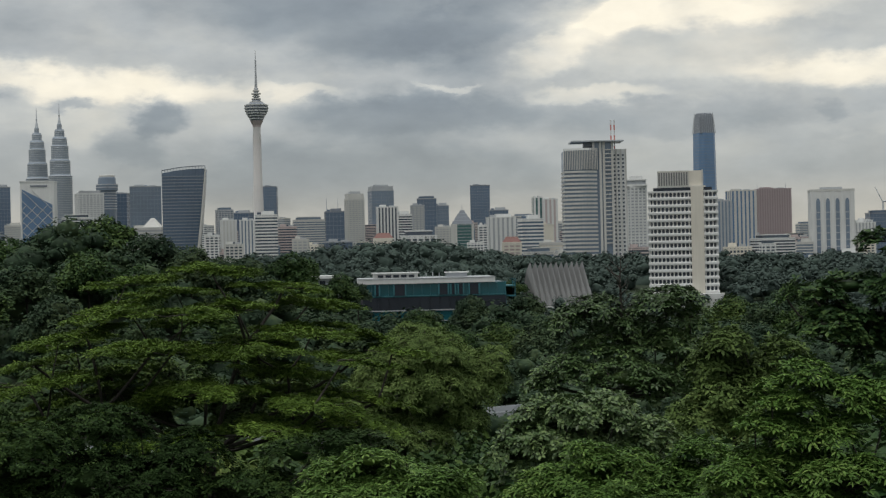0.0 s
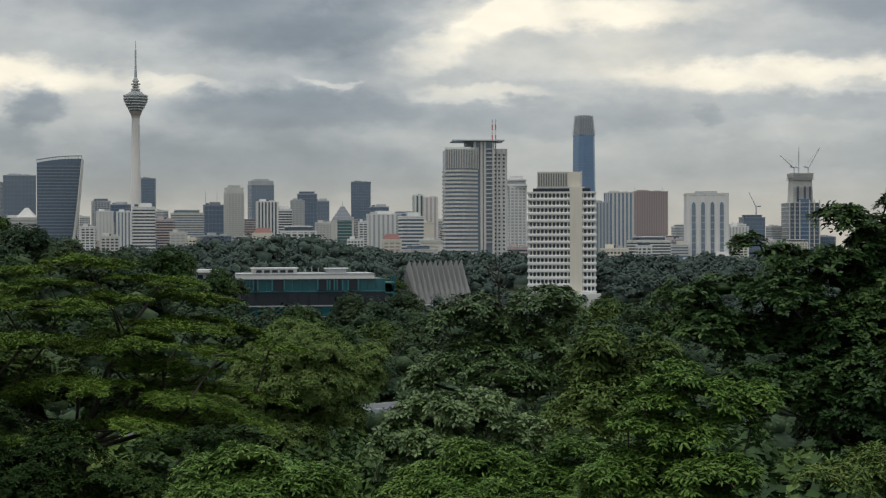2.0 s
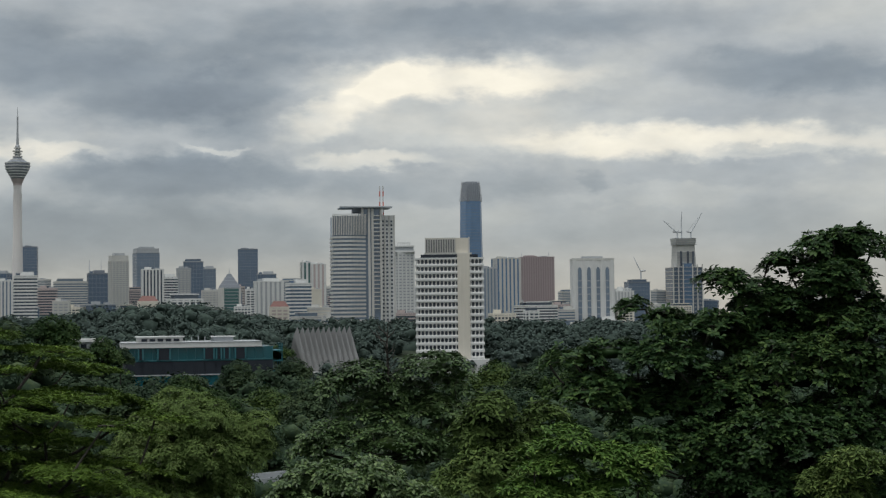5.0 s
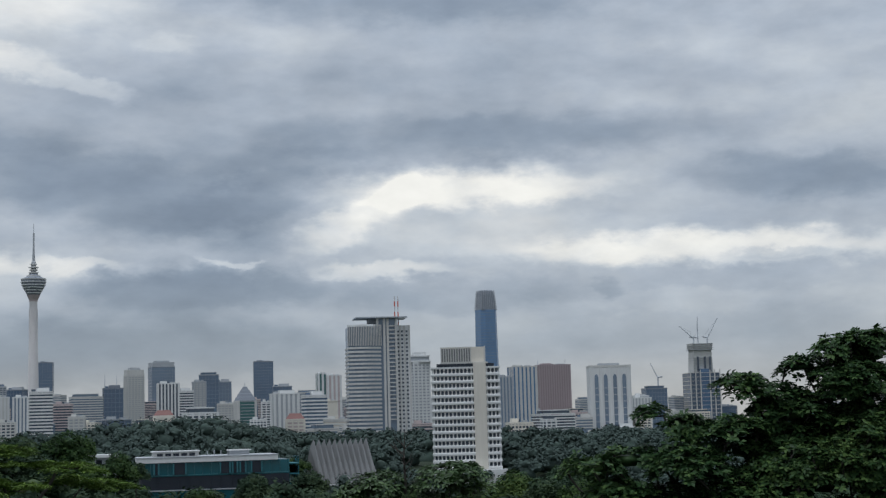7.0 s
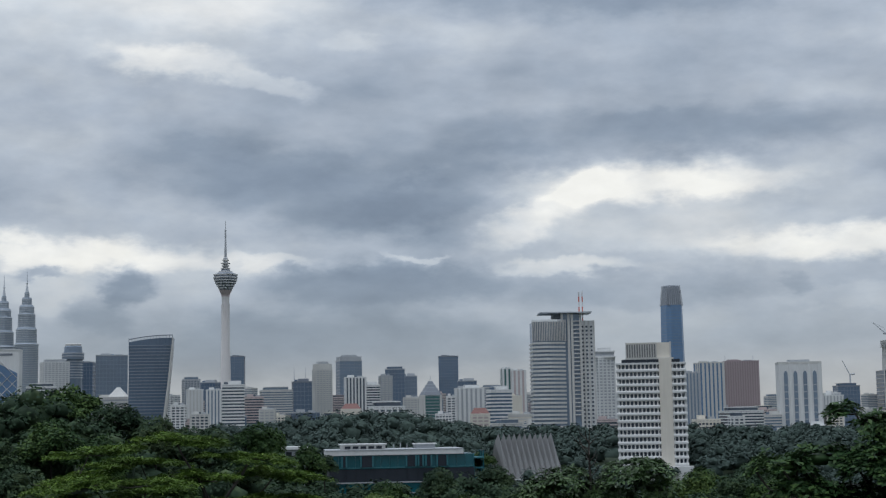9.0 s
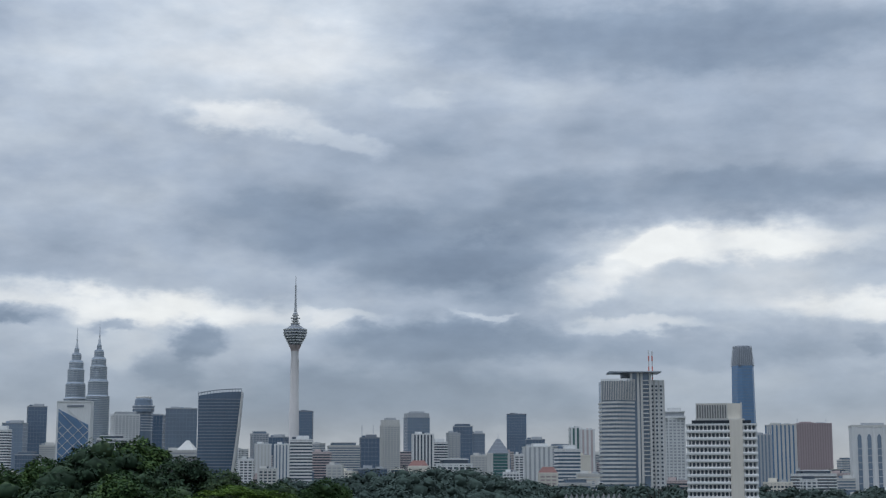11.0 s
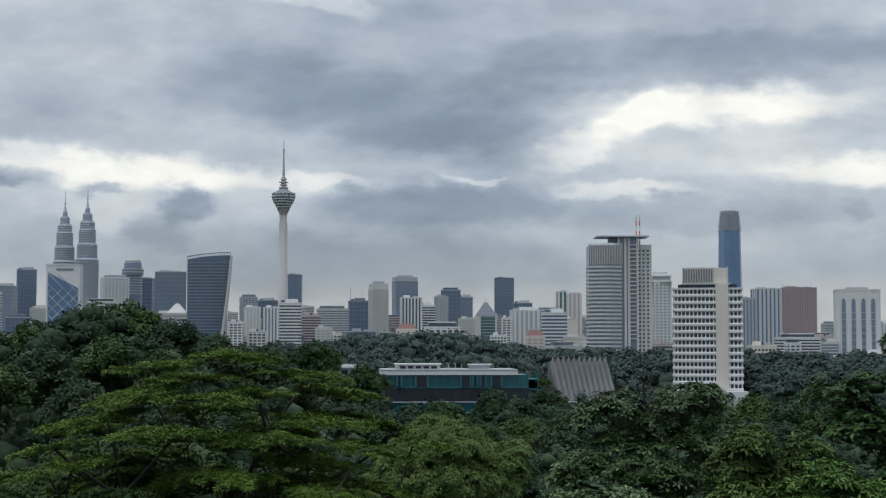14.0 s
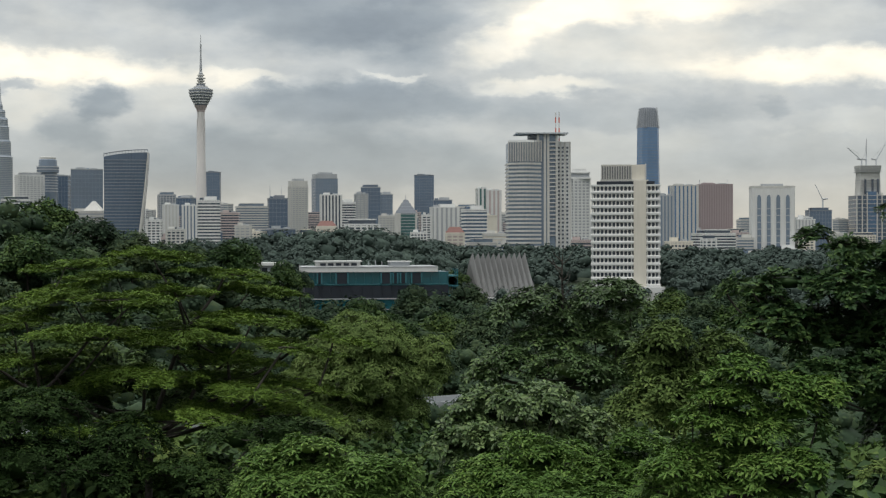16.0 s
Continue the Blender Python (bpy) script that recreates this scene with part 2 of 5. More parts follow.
def lathe(bm, profile, sides=24, cx=0.0, cy=0.0, sx=1.0, sy=1.0):
    """Turns (radius, height) pairs, from below upward, round an upright axis."""
    rings = []
    for r, z in profile:
        rings.append([bm.verts.new((cx + sx * r * math.cos(2 * math.pi * i / sides), cy + sy * r * math.sin(2 * math.pi * i / sides), z)) for i in range(sides)])
    for a, b in zip(rings, rings[1:]):
        for i in range(sides):
            j = (i + 1) % sides
            bm.faces.new((a[i], a[j], b[j], b[i]))
    bm.faces.new(rings[0][::-1])
    bm.faces.new(rings[-1])


def prism(bm, outline, z0, z1, top=None):
    """Outline counter-clockwise, carried up from z0 to z1 (or to the outline top)."""
    a = [bm.verts.new((x, y, z0)) for x, y in outline]
    b = [bm.verts.new((p[0], p[1], p[2] if len(p) > 2 else z1)) for p in (top or outline)]
    k = len(a)
    for i in range(k):
        j = (i + 1) % k
        bm.faces.new((a[i], a[j], b[j], b[i]))
    bm.faces.new(a[::-1])
    bm.faces.new(b)


def part(name, shape, mat, parent, label="", at=(0, 0, 0), turn=0.0):
    """Links a bmesh, or a ready mesh, as one object under a thing or a part."""
    if isinstance(shape, bmesh.types.BMesh):
        mesh = bpy.data.meshes.new(name)
        shape.to_mesh(mesh)
        shape.free()
        mesh.materials.append(mat)
    else:
        mesh = shape
    ob = new(name, mesh)
    ob.parent = parent
    ob.matrix_basis = pose(*at, 0, 0, turn)
    return tagged(ob, label)


def block(name, size, mat, parent, at, label="", turn=0.0):
    """A box standing on at; alike boxes share one mesh."""
    key = (tuple(round(s, 2) for s in size), mat.name)
    if key not in MESHES:
        bm = bmesh.new()
        w, d, h = size
        box(bm, -w / 2, w / 2, -d / 2, d / 2, 0, h)
        mesh = bpy.data.meshes.new(name)
        bm.to_mesh(mesh)
        bm.free()
        mesh.materials.append(mat)
        MESHES[key] = mesh
    return part(name, MESHES[key], mat, parent, label, at, turn)


def thing(name, at, label, category, group="", turn=0.0, kind=""):
    ob = new(name)
    ob.matrix_basis = pose(*at, 0, 0, turn)
    return tagged(ob, label, category, group, kind)


def tube_data(points, radii, sides=6):
    """Vertices and faces of a tapering tube along points."""
    verts, faces = [], []
    for i, (p, r) in enumerate(zip(points, radii)):
        a = Vector(points[min(i + 1, len(points) - 1)]) - Vector(points[max(i - 1, 0)])
        q = a.to_track_quat("Z", "Y")
        for k in range(sides):
            verts.append(Vector(p) + q @ Vector((r * math.cos(2 * math.pi * k / sides), r * math.sin(2 * math.pi * k / sides), 0)))
    for i in range(len(points) - 1):
        for k in range(sides):
            j = (k + 1) % sides
            faces.append((i * sides + k, i * sides + j, (i + 1) * sides + j, (i + 1) * sides + k))
    return verts, faces


def tubes_mesh(name, tubes, mat):
    verts, faces = [], []
    for points, radii, sides in tubes:
        v, f = tube_data(points, radii, sides)
        faces += [tuple(i + len(verts) for i in q) for q in f]
        verts += v
    mesh = bpy.data.meshes.new(name)
    mesh.from_pydata(verts, [], faces)
    mesh.materials.append(mat)
    for p in mesh.polygons:
        p.use_smooth = True
    return mesh


# ---- ground ----
RANGE = ([0, 25, 60, 110, 160, 250, 330, 430, 520, 600, 700, 850, 1000, 1300, 1700, 2500, 5000],
         [72, 60, 50, 44, 38, 32, 33, 36, 38, 42, 49, 56, 55, 46, 22, 13, 13])


def canopy(x, y):
    """Height of the tree tops over the plan."""
    r = math.hypot(x, y)
    side = math.degrees(math.atan2(x, y))
    h = float(np.interp(r, *RANGE))
    h += 32 * math.exp(-((x + 92) / 42) ** 2 - ((y - 390) / 75) ** 2)
    h += 16 * math.exp(-((x + 165) / 60) ** 2 - ((y - 420) / 90) ** 2)
    h += 13 * math.exp(-((side + 1.6) / 4.0) ** 2 - ((r - 820) / 130) ** 2)
    h += 13 * math.exp(-((side + 6.2) / 2.3) ** 2 - ((r - 455) / 60) ** 2)
    h += 9 * math.exp(-((side - 2.65) / 0.5) ** 2 - ((r - 560) / 30) ** 2)
    h += min(r / 150, 7.0) * (noise.noise(Vector((x, y, 3)) / 95) + 0.7 * noise.noise(Vector((x, y, 9)) / 38))
    h -= 10 * math.exp(-((side - 2.35) / 0.9) ** 2 - ((r - 262) / 42) ** 2)
    h -= 9 * math.exp(-((side + 4.9) / 0.9) ** 2 - ((r - 245) / 42) ** 2)
    h -= 8 * math.exp(-((side - 9.1) / 1.6) ** 2 - ((r - 740) / 90) ** 2)
    dip = min(max((side - 1.8) / 1.6, 0), 1)
    h -= 24 * dip * math.exp(-((r - 705) / 130) ** 2)
    h -= 4 * math.exp(-((side - 14) / 7) ** 2 - ((r - 850) / 250) ** 2)
    return h


def ground_height(x, y):
    """The look-out hill round the camera runs out into the wooded land."""
    r = math.hypot(x, y)
    land = canopy(x, max(abs(y), 1.0)) - 13
    if r > 60:
        return land
    k = min(max((r - 4) / 26, 0), 1)
    k = k * k * (3 - 2 * k)
    return 58.3 * (1 - k) + min(land, 58.3) * k


def make_ground():
    rings = [0, 8, 16, 25, 40, 60, 85, 110, 135, 160, 200, 240, 280, 320, 360, 400, 440, 480, 520, 560, 600, 650, 700, 750, 800, 850, 900, 1000, 1150, 1300, 1500, 1700, 2100, 2500, 3500, 4900]
    sides = 144
    bm = bmesh.new()
    centre = bm.verts.new((0, 0, ground_height(0, 0)))
    last = None
    for r in rings[1:]:
        ring = []
        for i in range(sides):
            a = 2 * math.pi * i / sides
            x, y = r * math.sin(a), r * math.cos(a)
            ring.append(bm.verts.new((x, y, ground_height(x, y) + 0.6 * noise.noise(Vector((x, y, 0)) * 0.02))))
        for i in range(sides):
            j = (i + 1) % sides
            if last is None:
                bm.faces.new((centre, ring[j], ring[i]))
            else:
                bm.faces.new((last[i], last[j], ring[j], ring[i]))
        last = ring
    bmesh.ops.recalc_face_normals(bm, faces=bm.faces[:])
    tagged(part("ground", bm, SOIL, None), "hilly green ground falling to a wooded valley", "ground", kind="structure")


make_ground()


# ---- towers of the town ----
def storeys(ob, w, d, top, low, floor, depth, proud, mat, name="floor_band"):
    """Spandrel bands, one a storey, standing proud of the wall."""
    k = int((top - low) / floor)
    for i in range(k):
        block(name, (w + 2 * proud, d + 2 * proud, depth), mat, ob, (0, 0, top - (i + 1) * floor + floor - depth))


def uprights(ob, w, d, top, low, pitch, width, proud, mat, name="pier"):
    """Piers or fins up the four faces."""
    for length, other, turn in ((w, d, 0), (d, w, 90)):
        k = max(2, round(length / pitch))
        for s in (-1, 1):
            for i in range(k + 1):
                a = -length / 2 + width / 2 + (length - width) * i / k
                at = (a, s * other / 2, low) if turn == 0 else (s * other / 2, a, low)
                if turn and i in (0, k):
                    continue
                block(name, (width, 2 * proud, top - low) if turn == 0 else (2 * proud, width, top - low), mat, ob, at)


def tower(label, x, y, w, d, top, wall, trim, style="bands", turn=0.0, floor=3.6, low=35.0, roof="plant", category="office tower", pitch=6.0, trim_part=0.45, name="office_tower"):
    ob = thing(name, (x, y, 0), label, category, "towers of the town", turn)
    block("wall", (w, d, top), wall, ob, (0, 0, 0))
    if style in ("bands", "grid"):
        storeys(ob, w, d, top - 1.2, low, floor, floor * trim_part, 0.45, trim)
    if style in ("fins", "grid"):
        uprights(ob, w, d, top - 0.6, low, pitch, pitch * (0.5 if style == "fins" else 0.28), 0.6, trim)
    if style == "glass":
        storeys(ob, w, d, top - 1.2, low, floor * 2, 0.55, 0.18, MULLION)
        uprights(ob, w, d, top - 0.6, low, pitch, 0.4, 0.25, MULLION, "mullion")
    block("parapet", (w + 0.8, d + 0.8, 1.5), trim, ob, (0, 0, top - 0.9))
    if roof == "plain":
        block("lift_housing", (w * 0.3, d * 0.4, 3.2), trim, ob, (-w * 0.2, d * 0.1, top + 0.6))
        block("cooling_plant", (w * 0.22, d * 0.3, 1.8), GREY, ob, (w * 0.22, -d * 0.1, top + 0.6))
        block("water_tank", (w * 0.1, d * 0.15, 2.4), wall, ob, (w * 0.02, d * 0.2, top + 0.6))
    if roof in ("plant", "mast", "steps"):
        block("plant_room", (w * 0.55, d * 0.55, 4.5), trim, ob, (w * 0.08, 0, top + 0.6))
        block("water_tank", (w * 0.18, d * 0.25, 3.0), wall, ob, (-w * 0.33, 0, top + 0.6))
    if roof == "steps":
        block("upper_storey", (w * 0.75, d * 0.75, 3.4), wall, ob, (0, 0, top + 0.6))
        block("roof_slab", (w * 0.8, d * 0.8, 0.8), trim, ob, (0, 0, top + 4))
    if roof == "mast":
        bm = bmesh.new()
        lathe(bm, [(0.5, 0), (0.4, 9), (0.15, 18)], 6)
        part("mast", bm, STEEL, ob, "", (w * 0.2, 0, top + 5))
    if roof == "crown":
        block("crown", (w * 0.96, d * 0.96, 9), trim, ob, (0, 0, top + 0.6), "pale crown of louvres")
        block("plant_room", (w * 0.6, d * 0.6, 4), GREY, ob, (0, 0, top + 9.6))
    if roof == "hip":
        bm = bmesh.new()
        prism(bm, [(-w / 2, -d / 2), (w / 2, -d / 2), (w / 2, d / 2), (-w / 2, d / 2)], 0, 6, [(-w * .3, -.1, 6), (w * .3, -.1, 6), (w * .3, .1, 6), (-w * .3, .1, 6)])
        part("roof", bm, REDROOF, ob, "red tiled roof", (0, 0, top + 0.6))
    return ob


def fill_town():
    """The lower blocks that crowd between the towers."""
    rng = np.random.default_rng(77)
    kinds = [("white low apartment block with square windows", WINDOW, WHITE, "grid"), ("grey low office block with window bands", GLASS, CONCRETE, "bands"),
             ("cream shop-house block with small windows", WINDOW, CREAM, "grid"), ("pale tower block with vertical fins", GREY, WHITE, "fins"),
             ("dark glazed office block of middle height", DARKGLASS, GREY, "glass"), ("pinkish apartment block with balcony bands", WINDOW, PINK, "bands")]
    for r, count, low, high, size in ((1650, 20, 42, 58, 24), (2050, 34, 52, 76, 28), (2950, 30, 80, 118, 38), (3500, 26, 95, 140, 44)):
        for i in range(count):
            side = radians(-20.5 + 45 * (i + rng.uniform(0.15, 0.85)) / count)
            label, wall, trim, style = kinds[int(rng.integers(len(kinds)))]
            w = size * float(rng.uniform(0.55, 1.25))
            drop = 16 if side > 0.15 and r < 2500 else 24 if side > 0.15 else 0
            tower(label, r * math.sin(side), r * math.cos(side) + float(rng.uniform(-60, 60)), w, w * float(rng.uniform(0.5, 0.9)), float(rng.uniform(low, high)) - drop, wall, trim, style,
                  float(rng.uniform(-25, 25)), low=42.0, roof=("plant", "plain", "steps")[int(rng.integers(3))], pitch=5.0, floor=3.8, category="building", name="town_block")


fill_town()


tower("dark blue glass tower slab", -879.0, 3000.0, 37.1, 29.7, 201.5, DARKGLASS, GREY, "glass", 20)
tower("grey office slab with dark glazing", -891.2, 2900.0, 40.2, 32.2, 165.1, GLASS, GREY, "glass", 0)
tower("white banded low office block", -631.7, 2000.0, 21.0, 16.8, 123.8, WINDOW, WHITE, "bands", 0)
tower("grey low block beside a glass tower", -739.8, 2600.0, 27.8, 22.2, 115.9, GREY, CONCRETE, "bands", 10)
tower("white stepped apartment tower with balconies", -631.9, 2700.0, 44.7, 35.8, 172.8, GREY, WHITE, "grid", 25, roof='steps', floor=3.4)
tower("white banded apartment block", -557.6, 2300.0, 44.1, 35.3, 119.4, WINDOW, WHITE, "bands", 15, roof='steps')
tower("grey glass tower behind a round one", -626.0, 2900.0, 47.8, 38.3, 180.0, DARKGLASS, GREY, "glass", 0, roof='plain')
tower("dark grey office block with a white crown", -511.3, 2600.0, 52.8, 42.2, 178.2, GLASS, GREY, "glass", 12, roof='plain')
tower("pale low hall under a small pyramid roof", -412.2, 2100.0, 49.6, 39.7, 98.0, GREY, CONCRETE, "bands", 0, roof='plain', floor=4.5)
tower("grey stepped office tower", -433.5, 3000.0, 31.5, 25.2, 146.9, GLASS, GREY, "grid", 20, roof='steps')
tower("dark glass office block beside apartments", -409.8, 3100.0, 35.7, 28.5, 143.2, DARKGLASS, GREY, "glass", -15)
tower("white narrow apartment slab", -326.7, 2300.0, 23.5, 18.8, 111.0, CONCRETE, WHITE, "fins", 15, roof='plain')
tower("pale apartment slab beside a dark strip", -296.9, 2300.0, 23.3, 18.6, 110.4, GLASS, WHITE, "fins", 0, roof='plain')
tower("white low building at the edge of the wood", -305.1, 2000.0, 18.7, 15.0, 84.6, WINDOW, WHITE, "grid", 0, roof='plain')
tower("white low building among trees", -249.9, 1800.0, 22.2, 17.8, 70.8, WINDOW, CONCRETE, "grid", 10, roof='plain')
tower("dark slab tower beside the telecom tower", -444.6, 3900.0, 36.5, 29.2, 230.4, DARKGLASS, DARKGREY, "glass", 0, roof='plain')
tower("white office block with bold dark window bands", -222.0, 1900.0, 27.2, 21.7, 107.5, WINDOW, WHITE, "bands", 8, floor=4.0, trim_part=0.5)
tower("pinkish banded office block", -217.0, 2100.0, 26.0, 20.8, 95.4, WINDOW, PINK, "bands", 0, roof='plain')
tower("pale green-grey stepped office block", -204.2, 2300.0, 46.0, 36.8, 108.4, GLASS, CONCRETE, "bands", 10, roof='steps')
tower("low pale building with a shallow dome", -179.2, 1900.0, 19.9, 16.0, 76.0, GREY, CONCRETE, "grid", 0, roof='plain')
tower("dark blue office block with a thin mast", -179.1, 2500.0, 30.9, 24.7, 125.7, DARKGLASS, DARKGREY, "glass", 10, roof='mast')
tower("light grey tower with chamfered top", -157.0, 2700.0, 30.0, 24.0, 152.5, GREY, CONCRETE, "grid", 20, roof='crown')
tower("tall dark tower with a pale crown", -142.1, 3500.0, 52.6, 42.1, 198.2, GLASS, GREY, "glass", 15, roof='crown')
tower("white finned office slab", -84.0, 2300.0, 32.4, 25.9, 125.6, WINDOW, WHITE, "fins", 5, roof='plain', pitch=5.0)
tower("striped white and dark office block", -63.6, 2400.0, 26.7, 21.4, 116.3, WINDOW, WHITE, "bands", 12, floor=4)
tower("low building with a red tiled roof", -66.9, 1700.0, 22.0, 18.0, 73.0, CREAM, CREAM, "grid", 0, roof='hip')
tower("patchy white and grey tower", -41.1, 2500.0, 20.0, 16.0, 133.1, CONCRETE, GREY, "grid", 15, roof='plain')
tower("dark stepped glass tower", -29.4, 2900.0, 37.0, 29.6, 157.4, DARKGLASS, GREY, "glass", 0, roof='steps')
tower("grey glass tower with a flat roof", -1.5, 3000.0, 29.2, 23.4, 146.7, GLASS, GREY, "glass", 0)
tower("white low building above the trees", -22.3, 1400.0, 29.9, 23.9, 72.6, WINDOW, WHITE, "grid", 10, roof='steps', floor=3.4)
tower("low grey block between taller towers", 2.4, 2300.0, 27.6, 22.1, 93.6, GREY, CONCRETE, "grid", 0, roof='plain')
tower("tall dark purple-grey tower", 98.5, 3900.0, 49.7, 39.8, 221.7, DARKGLASS, DARKGREY, "glass", 0, roof='plain')
tower("dark glass tower of middle height", 112.4, 3000.0, 37.1, 29.7, 135.2, DARKGLASS, GREY, "glass", 0)
tower("white apartment slab with tall fins", 89.0, 2300.0, 39.9, 31.9, 106.4, GREY, WHITE, "fins", 10, pitch=8)
tower("white narrow apartment block", 58.9, 2200.0, 14.0, 11.2, 93.4, WINDOW, WHITE, "grid", 0, roof='plain')
tower("white and green tower pair", 203.3, 3200.0, 22.4, 17.9, 164.8, GREENGLASS, WHITE, "fins", 10, roof='plain', pitch=9)
tower("white and red-brown tower", 229.0, 3200.0, 31.2, 24.9, 160.7, PINK, WHITE, "fins", 0, roof='plain', pitch=9)
tower("white office block with dark blue window bands", 105.3, 1800.0, 25.9, 20.8, 93.5, DARKGLASS, WHITE, "bands", 12, roof='plant', floor=4.2)
tower("cream blank-sided narrow office tower", 157.7, 2300.0, 19.9, 16.0, 93.7, CREAM, CREAM, "plain", 10, roof='plain')
tower("low building with a red hipped roof", 73.0, 1600.0, 19.8, 15.8, 65.0, PINK, CREAM, "grid", 0, roof='hip')
tower("beige low block with banded windows", 123.8, 1700.0, 28.0, 22.4, 64.4, CREAM, CONCRETE, "bands", 0, roof='plain')
tower("white office tower with a stepped cap", 231.7, 1800.0, 21.2, 17.0, 129.9, GREY, WHITE, "grid", 12, roof='plain', floor=3.6)
tower("grey glass slab behind a white tower", 466.0, 2500.0, 25.3, 20.2, 129.7, GLASS, GREY, "fins", 0, roof='plain')
tower("blue-grey glass tower with pale fins", 535.6, 2700.0, 43.5, 34.8, 152.8, BLUEGLASS, CONCRETE, "fins", 14, roof='plain', pitch=9)
tower("red-brown slab tower with rooftop masts", 635.1, 2900.0, 63.0, 50.4, 161.6, BROWNDARK, BROWN, "fins", 0, roof='plain', pitch=5, low=20)
tower("beige low block with square windows", 244.1, 1250.0, 19.3, 15.5, 56.2, WINDOW, CREAM, "grid", 5, roof='plain', pitch=3.4, floor=3.2)
tower("white low block with banded windows", 415.5, 1900.0, 45.3, 36.2, 64.6, WINDOW, WHITE, "bands", 8, roof='steps')
tower("pinkish low block with square windows", 496.3, 2100.0, 28.3, 22.7, 65.9, WINDOW, PINK, "grid", 0, roof='plain')
tower("white low block with a stepped roof", 366.2, 1700.0, 14.2, 11.3, 57.9, WINDOW, WHITE, "grid", 20, roof='steps')
tower("white slab at the edge of the wood", 671.6, 2400.0, 29.7, 23.8, 87.9, GREY, WHITE, "fins", 0, roof='plain')
tower("dark glass block under a crane", 810.7, 2800.0, 41.4, 33.1, 109.6, DARKGLASS, DARKGREY, "glass", 0, roof='steps')
tower("beige apartment block with dark windows", 559.9, 2000.0, 22.3, 17.8, 60.0, WINDOW, CREAM, "grid", 0, roof='plain')
tower("white narrow office slab", 699.2, 2500.0, 23.9, 19.1, 92.8, GREY, WHITE, "fins", 0, roof='plain')
tower("green glass block behind trees", 1022.9, 2600.0, 38.5, 30.8, 92.1, GREENGLASS, TEALFRAME, "glass", 0, roof='plain')
tower("pale low block beside the woods", 791.3, 2600.0, 31.3, 25.0, 65.5, GREY, CONCRETE, "grid", 0, roof='plain')


# ---- landmarks ----
def twin_tower(x, y, s):
    """One of two steel-clad spires that step in towards the top."""
    ob = thing("twin_spire_tower", (x, y, 0), "steel-grey spire tower, one of a linked pair", "skyscraper", "twin spire towers")
    steps = [(31.5, 0, 268), (27.0, 268, 308), (22.6, 308, 345), (19.5, 345, 366), (13.0, 366, 386), (6.5, 386, 400)]
    for r, z0, z1 in steps:
        bm = bmesh.new()
        lathe(bm, [(r * s * 0.98, z0 * s), (r * s * 0.95, z1 * s - 4 * s), (r * s * 0.84, z1 * s)], 32)
        part("wall", bm, SPIRE, ob)
        z, k = max(z0, 60), 0
        while z < z1 - 4:
            key = ("ring", r, s)
            if key not in MESHES:
                bm = bmesh.new()
                lathe(bm, [(r * s * 0.96, 0), (r * s * 1.0, 0.3 * s), (r * s * 1.0, 1.5 * s), (r * s * 0.96, 2.3 * s)], 16)
                mesh = bpy.data.meshes.new("sunshade")
                bm.to_mesh(mesh)
                bm.free()
                mesh.materials.append(SPIRELIGHT)
                MESHES[key] = mesh
            part("sunshade", MESHES[key], STEEL, ob, "", (0, 0, z * s))
            z += 4.6
    bm = bmesh.new()
    lathe(bm, [(5 * s, 398 * s), (3.2 * s, 410 * s), (1.6 * s, 418 * s), (1.6 * s, 421 * s), (2.6 * s, 423.5 * s), (1.3 * s, 426 * s), (0.9 * s, 440 * s), (0.3 * s, 456 * s)], 12)
    part("spire", bm, STEEL, ob)
    return ob


PX, PY, PZ = -1125.0, 4450.0, 516.4
twin_tower(PX, PY, PZ / 456)
PX2, PY2, PZ2 = -1208.1, 4510.0, 510.5
twin_tower(PX2, PY2, PZ2 / 456)


